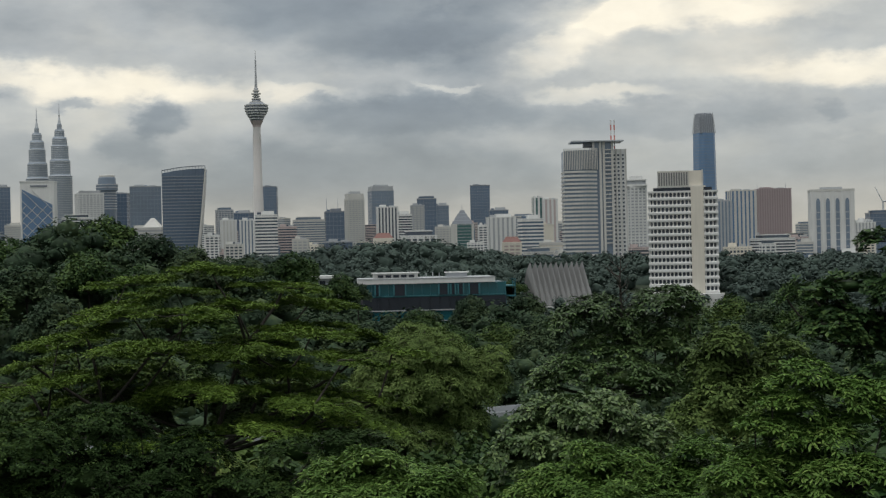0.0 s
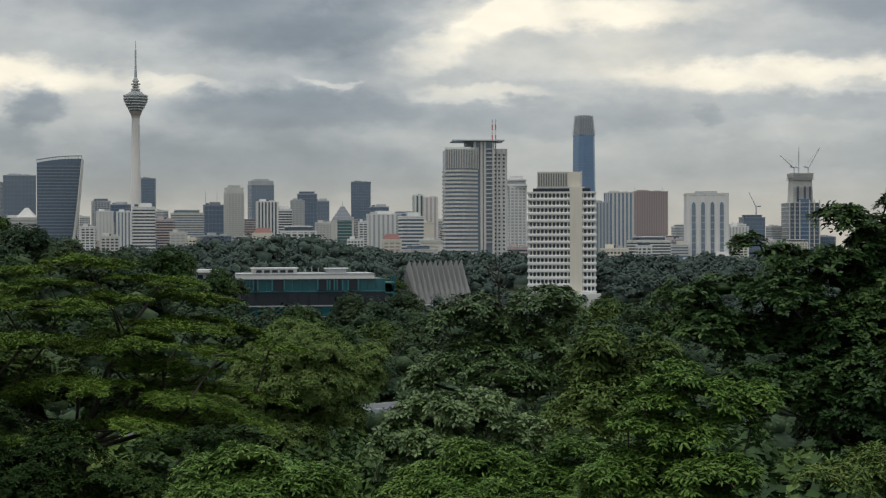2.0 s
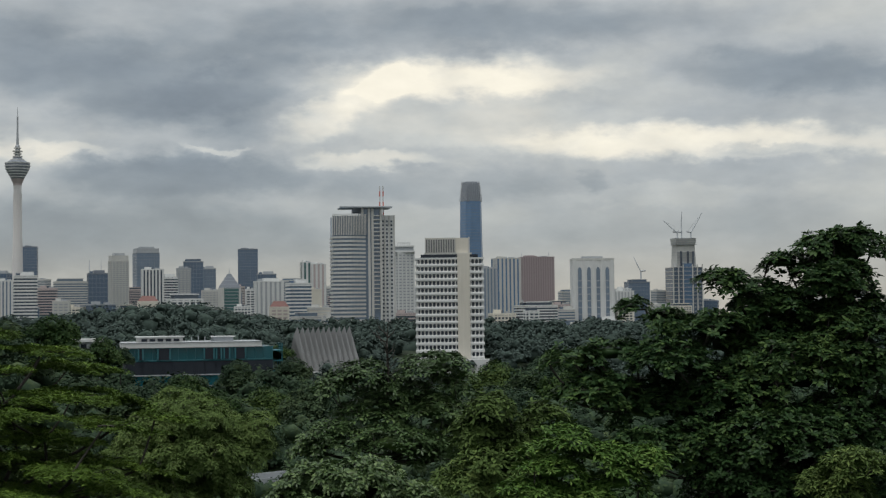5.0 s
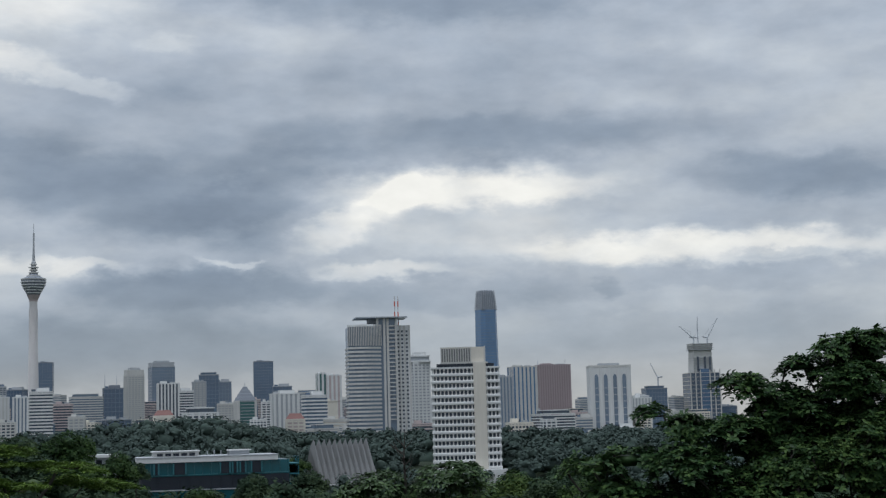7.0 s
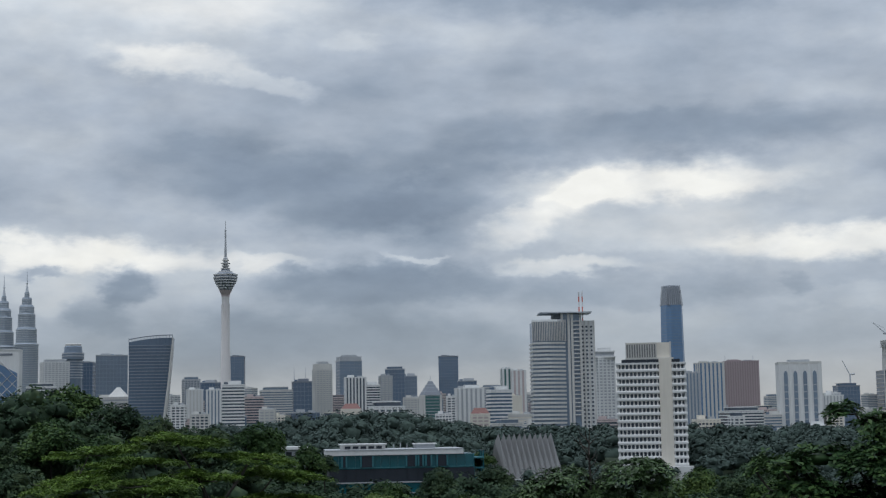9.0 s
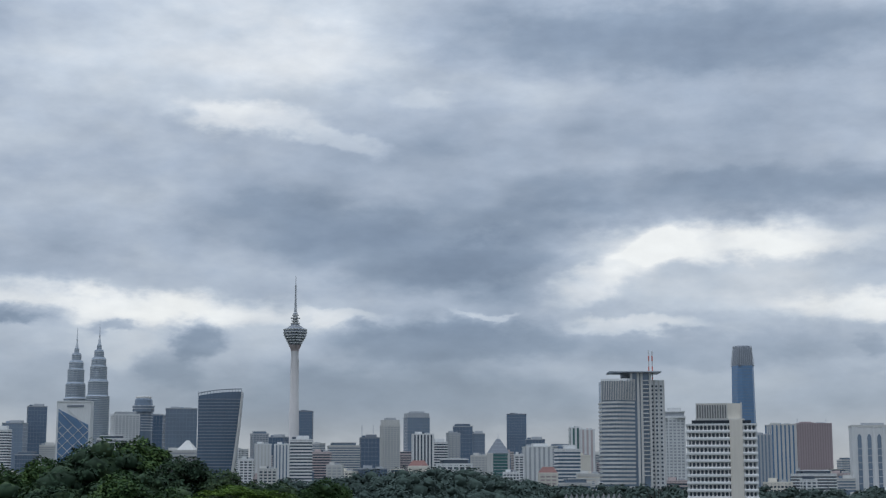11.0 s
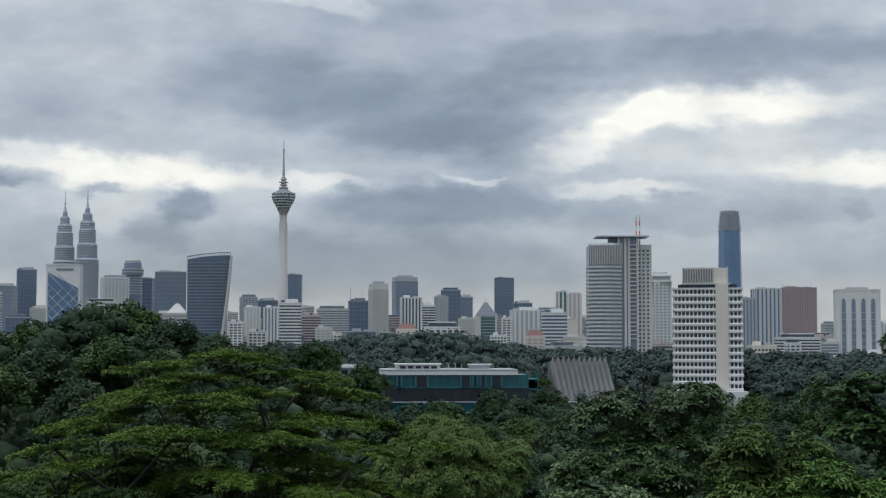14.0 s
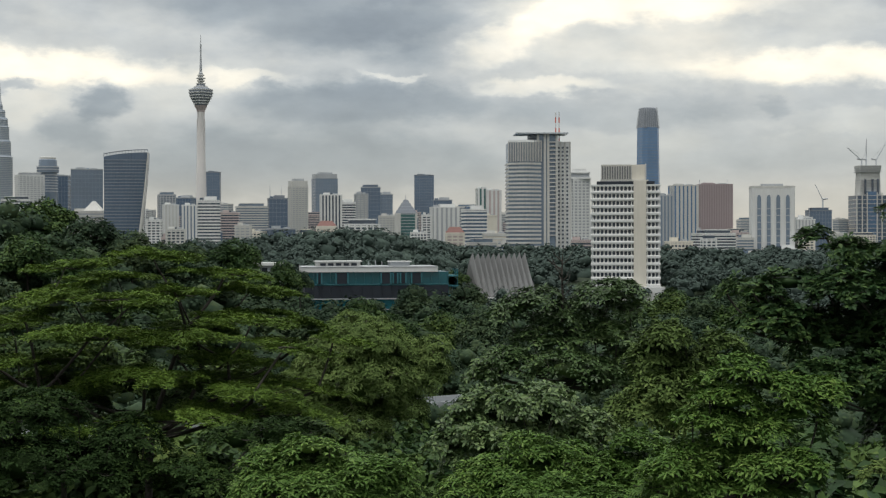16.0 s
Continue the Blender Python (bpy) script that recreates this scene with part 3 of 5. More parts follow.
def telecom_tower(x, y, top):
    ob = thing("telecom_tower", (x, y, 0), "slender pale telecom tower with a flared pod and antenna", "tower")
    bm = bmesh.new()
    lathe(bm, [(12.5, 0), (12, 180), (9.6, 260), (8.6, top - 190), (9.2, top - 168)], 24)
    part("shaft", bm, PALESHAFT, ob, "fluted pale concrete shaft")
    for i in range(12):
        a = 2 * math.pi * i / 12
        block("rib", (0.8, 0.8, top - 195), PALESHAFT, ob, (9.2 * math.cos(a), 9.2 * math.sin(a), 0), "", math.degrees(a))
    z = top - 172
    bm = bmesh.new()
    lathe(bm, [(8.6, z - 4), (10, z + 2), (16, z + 13), (24, z + 27), (27, z + 36), (26.5, z + 46), (21, z + 48), (12, z + 53), (9, z + 58)], 32)
    part("pod", bm, DARKGREY, ob, "dark glazed pod")
    bm = bmesh.new()
    lathe(bm, [(9.4, z - 6), (9.6, z - 2), (12.6, z + 4), (15, z + 9), (12, z + 9)], 32)
    part("pod_collar", bm, PINK, ob, "reddish collar under the pod")
    for h, r in ((12, 17.2), (18, 20.6), (24, 24.0), (30, 26.6), (36.5, 28.2), (43, 28.0)):
        bm = bmesh.new()
        lathe(bm, [(r - 2.5, z + h), (r, z + h + 0.3), (r + 0.3, z + h + 2.5), (r - 2.5, z + h + 2.8)], 32)
        part("pod_deck", bm, WHITE, ob, "white ring deck")
    for h, r in ((50, 15.5), (58, 11), (64, 9.0), (70, 11.2), (77, 8.0)):
        bm = bmesh.new()
        lathe(bm, [(r - 3, z + h), (r, z + h + 0.5), (r, z + h + 2.8), (r - 3, z + h + 3.2)], 24)
        part("antenna_deck", bm, CONCRETE, ob)
    bm = bmesh.new()
    lathe(bm, [(6.5, z + 50), (5, z + 84), (3.4, z + 86), (2.6, z + 104), (2.4, z + 106), (1.7, z + 132), (1.9, z + 133), (1.9, z + 150), (0.8, z + 152), (0.5, top)], 12)
    part("antenna", bm, GREY, ob, "grey stepped antenna mast")


telecom_tower(-426.3, 3500.0, 529.9)


def curved_tower(x, y, top):
    """Dark glass tower whose broad face bellies out and whose top slants, with a pale edge fin."""
    ob = thing("curved_glass_tower", (x, y, 0), "dark glass tower with flared side and slanted open crown", "office tower")
    bm = bmesh.new()
    n, back = 14, 30.0

    def edge(z):
        return 27.5 - 19.0 * (1 - z / top) ** 1.25

    zs = [top * k / 10 for k in range(11)]
    grid = []
    for z in zs:
        row = []
        for i in range(n + 1):
            f = i / n
            xx = -29 + f * (29 + edge(z))
            yy = -14 + 9 * (f - 0.35) ** 2 * 1.6
            zz = z if z < top else top - 5.5 * (1 - f) ** 2
            row.append(bm.verts.new((xx, yy, zz)))
        row.append(bm.verts.new((edge(z) - 2, back - 8, z)))
        row.append(bm.verts.new((-27, back - 8, z if z < top else top - 5)))
        grid.append(row)
    for a, b in zip(grid, grid[1:]):
        for i in range(len(a)):
            j = (i + 1) % len(a)
            bm.faces.new((a[i], a[j], b[j], b[i]))
    bm.faces.new(grid[-1])
    part("wall", bm, DARKGLASS, ob)
    z = 45.0
    while z < top - 9:
        bm = bmesh.new()
        pts = []
        for i in range(n + 1):
            f = i / n
            pts.append((-29 + f * (29 + edge(z)), -14 + 9 * (f - 0.35) ** 2 * 1.6))
        prism(bm, [(p[0], p[1] - 0.55) for p in pts] + [(p[0], p[1] + 0.3) for p in pts[::-1]], z, z + 1.0)
        part("floor_band", bm, MULLION, ob)
        z += 4.2
    for i in range(n + 1):
        f = i / n
        t = [(-29 + f * (29 + edge(q)), -14.3 + 9 * (f - 0.35) ** 2 * 1.6, q) for q in (40, top * 0.6, top * 0.8, top)]
        part("mullion", tubes_mesh("mullion", [(t, [0.22] * 4, 4)], DARKGLASS), DARKGLASS, ob)
        rail = [(t[-1][0], t[-1][1], top - 5.5 * (1 - f) ** 2), (t[-1][0], t[-1][1], top + 3.4 - 5.5 * (1 - f) ** 2)]
        part("crown_post", tubes_mesh("crown_post", [(rail, [0.4, 0.4], 5)], DARKGREY), DARKGREY, ob)
    top_rail = [(-29 + i / n * (29 + edge(top)), -14.3 + 9 * (i / n - 0.35) ** 2 * 1.6, top + 3.6 - 5.5 * (1 - i / n) ** 2) for i in range(n + 1)]
    part("crown_rail", tubes_mesh("crown_rail", [(top_rail, [0.7] * (n + 1), 6)], DARKGREY), DARKGREY, ob, "dark steel rim of the open crown")
    fin = [(edge(q) + 0.4, -9.5, q) for q in (30, 60, 90, 120, top - 15, top)]
    part("edge_fin", tubes_mesh("edge_fin", [(fin, [2.6, 2.6, 2.3, 1.9, 1.4, 0.7], 4)], CONCRETE), CONCRETE, ob, "pale concrete edge fin")


curved_tower(-339.6, 2000.0, 173.1)


def diagonal_tower(x, y, top, w):
    ob = thing("diagonal_glass_tower", (x, y, 0), "white-framed tower with a slanting blue lattice glass face", "office tower", turn=6)
    block("wall", (w, 34, top), WHITE, ob, (0, 0, 0))
    bm = bmesh.new()
    a, b = -w / 2 + 3, w / 2 - 3
    f = [bm.verts.new(p) for p in ((a, -17.6, 20), (b, -17.6, 20), (b, -17.6, top - 38), (a, -17.6, top - 12))]
    g = [bm.verts.new((v.co.x, -16.5, v.co.z)) for v in f]
    bm.faces.new(f)
    for i in range(4):
        j = (i + 1) % 4
        bm.faces.new((f[j], f[i], g[i], g[j]))
    part("glass_face", bm, BLUEGLASS, ob, "blue glass face cut by a slant")
    for s in (-1, 1):
        for i in range(-3, 8):
            z = 20 + i * 17
            p, q = [(a if s > 0 else b), z], [(b if s > 0 else a), z + (b - a)]
            lim = top - 14 if s < 0 else top - 40
            if z < 20 or q[1] > lim:
                k0 = max(0, (20 - z) / (b - a))
                k1 = min(1, (lim - z) / (b - a))
                if k1 <= k0:
                    continue
                dx = q[0] - p[0]
                p, q = [p[0] + dx * k0, z + (b - a) * k0], [p[0] + dx * k1, z + (b - a) * k1]
            part("lattice_bar", tubes_mesh("lattice_bar", [([(p[0], -17.8, p[1]), (q[0], -17.8, q[1])], [0.45, 0.45], 4)], CONCRETE), CONCRETE, ob)
    bm = bmesh.new()
    box(bm, -w * 0.2, w * 0.3, -17.5, -16.9, top - 9, top - 5.5)
    part("sign", bm, DARKGREY, ob, "dark unreadable rooftop sign bar")
    block("parapet", (w + 1, 35, 2), WHITE, ob, (0, 0, top - 0.5))


X0, Y0, Z0 = -668.6, 2500.0, 185.0
diagonal_tower(X0, Y0, Z0, 55)


def round_tower(x, y, top):
    ob = thing("round_topped_tower", (x, y, 0), "grey tower with a round glazed drum on top", "office tower")
    bm = bmesh.new()
    lathe(bm, [(17, 0), (17, top - 26), (20, top - 25), (20, top - 14), (17, top - 13), (16, top - 2), (14, top)], 28)
    part("wall", bm, GLASS, ob)
    for k in range(10):
        bm = bmesh.new()
        r = 20.4 if k < 2 else 17.4
        z = top - 15 - 5 * k
        lathe(bm, [(r - 1, z), (r, z + 0.1), (r, z + 1.5), (r - 1, z + 1.7)], 28)
        part("floor_band", bm, GREY, ob)
    bm = bmesh.new()
    lathe(bm, [(13, top - 1), (14.5, top), (14.5, top + 3), (13, top + 4)], 28)
    part("roof_drum", bm, CONCRETE, ob)


round_tower(-621.6, 2800.0, 206.7)


def exchange_tower(x, y, top):
    ob = thing("tapered_glass_tower", (x, y, 0), "very tall tapering blue glass tower with grey crown", "skyscraper", turn=20)
    a, c = 32.0, 13.0

    def plan(s):
        w, q = a * s, c * s
        return [(-w + q, -w), (w - q, -w), (w, -w + q), (w, w - q), (w - q, w), (-w + q, w), (-w, w - q), (-w, -w + q)]

    crown = top - 62
    bm = bmesh.new()
    prism(bm, plan(1.06), 0, crown, plan(0.9))
    part("wall", bm, BLUEGLASS, ob)
    bm = bmesh.new()
    prism(bm, plan(0.87), crown, top - 12, plan(0.74))
    prism(bm, plan(0.74), top - 12, top - 3, plan(0.68))
    prism(bm, plan(0.68), top - 3, top, plan(0.58))
    part("crown", bm, DARKGREY, ob, "grey louvred crown")
    z = 60
    while z < crown:
        s = 1.06 - 0.16 * z / crown + 0.003
        bm = bmesh.new()
        prism(bm, plan(s), z, z + 0.8)
        part("floor_band", bm, GLASS, ob)
        z += 9
    for i in range(7):
        for f in (-1, 1):
            k = -0.8 + 1.6 * i / 6
            s0, s1 = 0.875 * a, 0.695 * a
            part("crown_fin", tubes_mesh("crown_fin", [([(k * s0, f * s0, crown), (k * s1, f * s1, top)], [0.6, 0.6], 4)], GREY), GREY, ob)
            part("crown_fin", tubes_mesh("crown_fin", [([(f * s0, k * s0, crown), (f * s1, k * s1, top)], [0.6, 0.6], 4)], GREY), GREY, ob)
    block("sky_band", (a * 1.6, a * 1.6, 3), DARKGREY, ob, (0, 0, crown - 2))


exchange_tower(821.3, 4700.0, 465.4)


def arched_tower(x, y, top, w):
    ob = thing("arched_fin_tower", (x, y, 0), "white tower with tall dark arched window strips", "office tower", turn=-8)
    block("wall", (w, w * 0.7, top), WHITE, ob, (0, 0, 0))
    k = 4
    for i in range(k):
        c = -w / 2 + w * (i + 0.75) / (k + 0.5)
        for s in (-1, 1):
            bm = bmesh.new()
            r = w * 0.045
            pts = [(-r, 25), (r, 25)] + [(r * math.cos(math.pi * q / 8), top - 16 + 2 * r * math.sin(math.pi * q / 8)) for q in range(9)]
            fr = [bm.verts.new((p, -w * 0.35 - 0.4, z)) for p, z in pts]
            bk = [bm.verts.new((p, -w * 0.35 + 0.4, z)) for p, z in pts]
            bm.faces.new(fr)
            for q in range(len(pts)):
                j = (q + 1) % len(pts)
                bm.faces.new((fr[j], fr[q], bk[q], bk[j]))
            part("window_strip", bm, GLASS, ob, "", (c, 0, 0) if s < 0 else (-c, 0, 0), 0 if s < 0 else 180)
            if s < 0:
                for z in range(10):
                    block("spandrel", (2 * r, 0.5, 1.1), GREY, ob, (c, -w * 0.35 - 0.45, top - 30 - 9 * z))
    for i in range(k + 1):
        c = -w / 2 + w * (i + 0.25) / (k + 0.5)
        block("pier", (w * 0.06, 1.8, top - 2), WHITE, ob, (c, -w * 0.35 - 0.5, 0))
    for i in range(3):
        block("window_strip", (0.6, w * 0.1, top - 24), GLASS, ob, (w / 2, -w * 0.22 + i * w * 0.2, 10))
    block("parapet", (w + 0.6, w * 0.7 + 0.6, 3), CONCRETE, ob, (0, 0, top - 2))
    block("plant_room", (w * 0.5, w * 0.3, 3), GREY, ob, (0, 0, top + 1))


X0, Y0, Z0 = 516.0, 2000.0, 126.9
arched_tower(X0, Y0, Z0, 56)


def rising_tower(x, y, top):
    """A skyscraper still in building: a bare core above dark glass shoulders, with tower cranes."""
    ob = thing("skyscraper_shell", (x, y, 0), "skyscraper under construction with bare concrete core", "skyscraper")
    shoulder = top - 66
    for w, c in ((22, -23), (22, 23), (20, 0)):
        block("glass_wall", (w, 60, shoulder + (8 if c == 0 else 0)), BLUEGLASS if c == 0 else DARKGLASS, ob, (c, 0, 0))
    for k in range(15):
        block("floor_slab", (70, 63, 0.9), CONCRETE, ob, (0, 0, shoulder - 1 - k * 9))
    for c in (-34, -22, -11, 11, 22, 34):
        block("column", (2.2, 2.2, shoulder + 6), CONCRETE, ob, (c, -31, 0))
    bm = bmesh.new()
    prism(bm, [(-23, -20), (23, -20), (23, 20), (-23, 20)], shoulder - 2, top - 14, [(-21, -18), (21, -18), (21, 18), (-21, 18)])
    part("core", bm, CONCRETE, ob, "bare concrete core")
    bm = bmesh.new()
    prism(bm, [(-22, -20), (22, -20), (22, 20), (-22, 20)], top - 14, top, [(-24, -21), (24, -21), (24, 21), (-24, 21)])
    part("climbing_formwork", bm, CONCRETE, ob, "grey climbing formwork deck")
    for k in range(4):
        block("scaffold_ledge", (50 - k, 46, 0.8), GREY, ob, (0, 0, top - 15 + 4.5 * k))
    for k in range(6):
        block("core_slab", (44, 42, 0.9), GREY, ob, (0, 0, shoulder + 3 + 6 * k))
    for c in (-12, 4, 16):
        block("core_opening", (5, 0.8, 34), WINDOW, ob, (c, -20.6, shoulder + 2))
    for c, jib, lean in ((-16, 42, -0.9), (-6, 46, 0.02), (16, 52, 0.55)):
        crane = thing("tower_crane", (x + c, y - 8, top - 8), "luffing tower crane on a rising core", "crane", "cranes")
        block("mast", (2.6, 2.6, 22), STEEL, crane, (0, 0, 0))
        tip = (jib * math.sin(lean), 0, 22 + jib * math.cos(lean))
        part("jib", tubes_mesh("jib", [([(0, 0, 20), tip], [1.3, 0.6], 4)], STEEL), STEEL, crane)
        part("counter_jib", tubes_mesh("counter_jib", [([(0, 0, 21), (-10, 0, 23)], [1.6, 1.8], 4)], GREY), GREY, crane)
        part("tie", tubes_mesh("tie", [([(-8, 0, 24), (tip[0] * 0.1 - 2, 0, 34), tip], [0.3, 0.3, 0.25], 4)], GREY), GREY, crane)


rising_tower(1065.8, 3300.0, 217.0)


def banded_twin_tower(x, y, top):
    """A big office tower of three joined bodies: a banded, rounded one, a dark middle and a punched white slab."""
    s = 1500 / 2667
    ob = thing("joined_office_tower", (x, y, 0), "grey office tower of three joined bodies under a flat canopy", "office tower")
    left = bmesh.new()
    arc = [(-55 * s + 58 * s * k / 10, (-16 - 7 * math.sin(math.pi * k / 10)) ) for k in range(11)]
    prism(left, arc + [(3 * s, 16), (-55 * s, 16)], 0, top - 8)
    body = part("rounded_wall", left, GLASS, ob, "rounded body with white bands")
    z = top - 30
    while z > 35:
        bm = bmesh.new()
        prism(bm, [(p[0] - 0.3, p[1] - 0.7) for p in arc] + [(3 * s, 15), (-55 * s - 0.7, 16)], z, z + 1.9)
        part("floor_band", bm, CONCRETE, body)
        z -= 3.9
    for k in range(11):
        for j in (0, 0.5):
            if k + j > 10:
                continue
            i = min(k, 9)
            q = k + j - i
            px, py = arc[i][0] + (arc[i + 1][0] - arc[i][0]) * q, arc[i][1] + (arc[i + 1][1] - arc[i][1]) * q
            block("crown_fin", (0.8, 1.6, 21), CONCRETE, body, (px, py - 0.3, top - 27))
    block("middle_wall", (34 * s, 30, top), GLASS, ob, (12 * s, 0, 0), "grey glazed middle")
    for k in range(24):
        block("balcony_slab", (14 * s, 2.4, 1.0), CONCRETE, ob, (23 * s, -15.6, top - 8 - 4 * k))
    for c in (-3, 9, 15, 30):
        block("pier", (4 * s, 2.2, top + 0.5), CONCRETE, ob, (c * s, -15.4, 0))
    block("white_slab", (26 * s, 30, top - 7), WHITE, ob, (42 * s, 2, 0), "white slab with punched windows")
    for k in range(26):
        for c in (34, 41, 49):
            block("window", (3.4 * s, 0.5, 1.9), WINDOW, ob, (c * s, -13.1, top - 14 - 3.9 * k))
    for c in (37.5, 45, 54):
        block("pier", (2.2 * s, 1.4, top - 7), CONCRETE, ob, (c * s, -13.3, 0))
    block("canopy", (92 * s, 36, 1.2), STEEL, ob, (4 * s, -1, top + 0.5), "flat steel roof canopy")
    block("plant_room", (50 * s, 20, 4), GREY, ob, (8 * s, 2, top - 3.6))
    for c in (29, 35):
        for k in range(6):
            block("mast_section", (1.1, 1.1, 5.2), REDSTEEL if k % 2 == 0 else WHITE, ob, (c * s, -12, top - 9 + 5.2 * k))


banded_twin_tower(151.8, 1500.0, 161.9)


def small_pyramid(x, y, z):
    ob = thing("pyramid_roof", (x, y, z), "pale pyramid roof on a low hall", "roof")
    bm = bmesh.new()
    prism(bm, [(-13, -13), (13, -13), (13, 13), (-13, 13)], 0, 14, [(-2, -2), (2, -2), (2, 2), (-2, 2)])
    part("roof", bm, CONCRETE, ob)


small_pyramid(-403.2, 2100.0, 97.8)


def pagoda_tower(x, y, top, w):
    ob = thing("stepped_roof_tower", (x, y, 0), "dark green glass tower with a stepped pyramid roof", "office tower", turn=12)
    block("wall", (w, w, top), GREENGLASS, ob, (0, 0, 0))
    storeys(ob, w, w, top - 1, 35, 4.5, 0.7, 0.3, GREY)
    for c in (-1, 1):
        block("corner_pier", (w * 0.12, w + 1.2, top), CONCRETE, ob, (c * w * 0.46, 0, 0))
    z, s = top, 0.98
    while s > 0.15:
        bm = bmesh.new()
        a, b = w * s / 2, w * (s - 0.15) / 2
        prism(bm, [(-a, -a), (a, -a), (a, a), (-a, a)], 0, 5, [(-b, -b), (b, -b), (b, b), (-b, b)])
        part("roof_step", bm, DARKGREY, ob, "", (0, 0, z))
        block("roof_edge", (a * 2 + 1, a * 2 + 1, 0.7), GREY, ob, (0, 0, z - 0.3))
        z, s = z + 5, s - 0.21
    bm = bmesh.new()
    lathe(bm, [(0.7, 0), (0.2, 9)], 6)
    part("finial", bm, STEEL, ob, "", (0, 0, z - 1))


X0, Y0, Z0 = 28.8, 2200.0, 95.7
pagoda_tower(X0, Y0, Z0, 27)


def stepped_cap(x, y, z):
    """The stepped cap of the white tower beside the joined one."""
    ob = thing("rooftop_pavilion", (x, y, z), "white stepped cap with a dark louvre band", "roof structure")
    for w, h, z0, m in ((25, 2, 0, WHITE), (22, 4.5, 2, GREY), (24, 1.5, 6.5, WHITE), (15, 4, 8, WHITE)):
        block("cap_step", (w, w * 0.8, h), m, ob, (0, 0, z0))


stepped_cap(231.7, 1800.0, 129.9)


# ---- the white house tower, its ribbed hall and the glass block in the woods ----
def house_tower(x, y, base, top):
    """Slab tower in a lattice of precast sunshades, with a blank stair shaft up its front and a ribbed cap."""
    ob = thing("lattice_tower", (x, y, base), "white tower wrapped in a lattice of precast sunshades", "office tower", turn=-9)
    w, d, h, floor = 34.5, 20.0, top - base, 3.92
    roof = h - 11.6
    block("wall", (w, d, roof), WINDOW, ob, (0, 0, 0))
    floors = int(roof / floor)
    screens = {}
    for name in ("ledge", "leg"):
        bm = bmesh.new()
        if name == "ledge":
            rings = []
            for p, z in ((0.5, -0.25), (1.7, 0.1), (1.7, 1.1), (0.9, 1.5)):
                a, b = w / 2 + p, d / 2 + p
                rings.append([bm.verts.new(q) for q in ((-a, -b, z), (a, -b, z), (a, b, z), (-a, b, z))])
        else:
            rings = []
            for a, b, z in ((0.68, 0.5, 1.2), (0.27, 0.35, 2.2), (0.27, 0.35, 3.0), (0.68, 0.5, floor + 0.2)):
                rings.append([bm.verts.new(q) for q in ((-a, -b, z), (a, -b, z), (a, b, z), (-a, b, z))])
        for r0, r1 in zip(rings, rings[1:]):
            for i in range(4):
                j = (i + 1) % 4
                bm.faces.new((r0[i], r0[j], r1[j], r1[i]))
        bm.faces.new(rings[0][::-1])
        bm.faces.new(rings[-1])
        mesh = bpy.data.meshes.new(name)
        bm.to_mesh(mesh)
        bm.free()
        mesh.materials.append(WHITE)
        screens[name] = mesh
    bays, side_bays = 17, 9
    for k in range(floors):
        z = roof - (k + 1) * floor - 0.6
        part("sunshade_ledge", screens["ledge"], WHITE, ob, "", (0, 0, z))
        for i in range(bays + 1):
            a = -w / 2 - 0.9 + (w + 1.8) * i / bays
            if not 0.125 * w < a < 0.33 * w:
                part("sunshade_leg", screens["leg"], WHITE, ob, "", (a, -d / 2 - 0.95, z))
        for i in range(1, side_bays):
            a = -d / 2 - 0.9 + (d + 1.8) * i / side_bays
            for s in (-1, 1):
                part("sunshade_leg", screens["leg"], WHITE, ob, "", (s * (w / 2 + 0.95), a, z), 90)
    block("stair_shaft", (0.2 * w, 3.4, roof + 2.6), CREAM, ob, (0.225 * w, -d / 2 - 0.6, 0), "blank cream stair shaft")
    block("roof_slab", (w + 3.4, d + 3.4, 1.0), WHITE, ob, (0, 0, roof - 0.6))
    block("dark_gap", (w - 3, d - 0.5, 1.8), SHADE, ob, (0, 0, roof + 0.4))
    block("cap_ledge", (0.76 * w, d - 1, 0.8), CONCRETE, ob, (-0.02 * w, 0, roof + 2.2))
    cap = block("cap", (0.7 * w, d - 2, 8.6), CREAM, ob, (-0.03 * w, 0, roof + 2.7), "cream ribbed rooftop screen")
    for i in range(13):
        block("rib", (0.55, 0.8, 8.9), CONCRETE, cap, (-0.35 * w + 0.47 * w * i / 12, -(d - 2) / 2 - 0.3, -0.1))
    # grey strips put the shade between the ribs into colour; nothing is cut in
    for i in range(12):
        block("recess", (0.75, 0.16, 7.2), ROOFGREY, cap, (-0.35 * w + 0.47 * w * (i + 0.5) / 12, -(d - 2) / 2 - 0.06, 0.6))
    block("corner_post", (0.8, 1.0, 9.2), CONCRETE, cap, (0.345 * w, -(d - 2) / 2 - 0.2, -0.2))
    bm = bmesh.new()
    box(bm, -w / 2, w / 2 + 4, -d / 2 - 9, -d / 2 - 2, -3, 7)
    part("entrance_block", bm, WHITE, ob, "low white entrance block")


X0, Y0, Z0 = 132.5, 830.0, 100.1
house_tower(X0, Y0, 26.0, Z0)


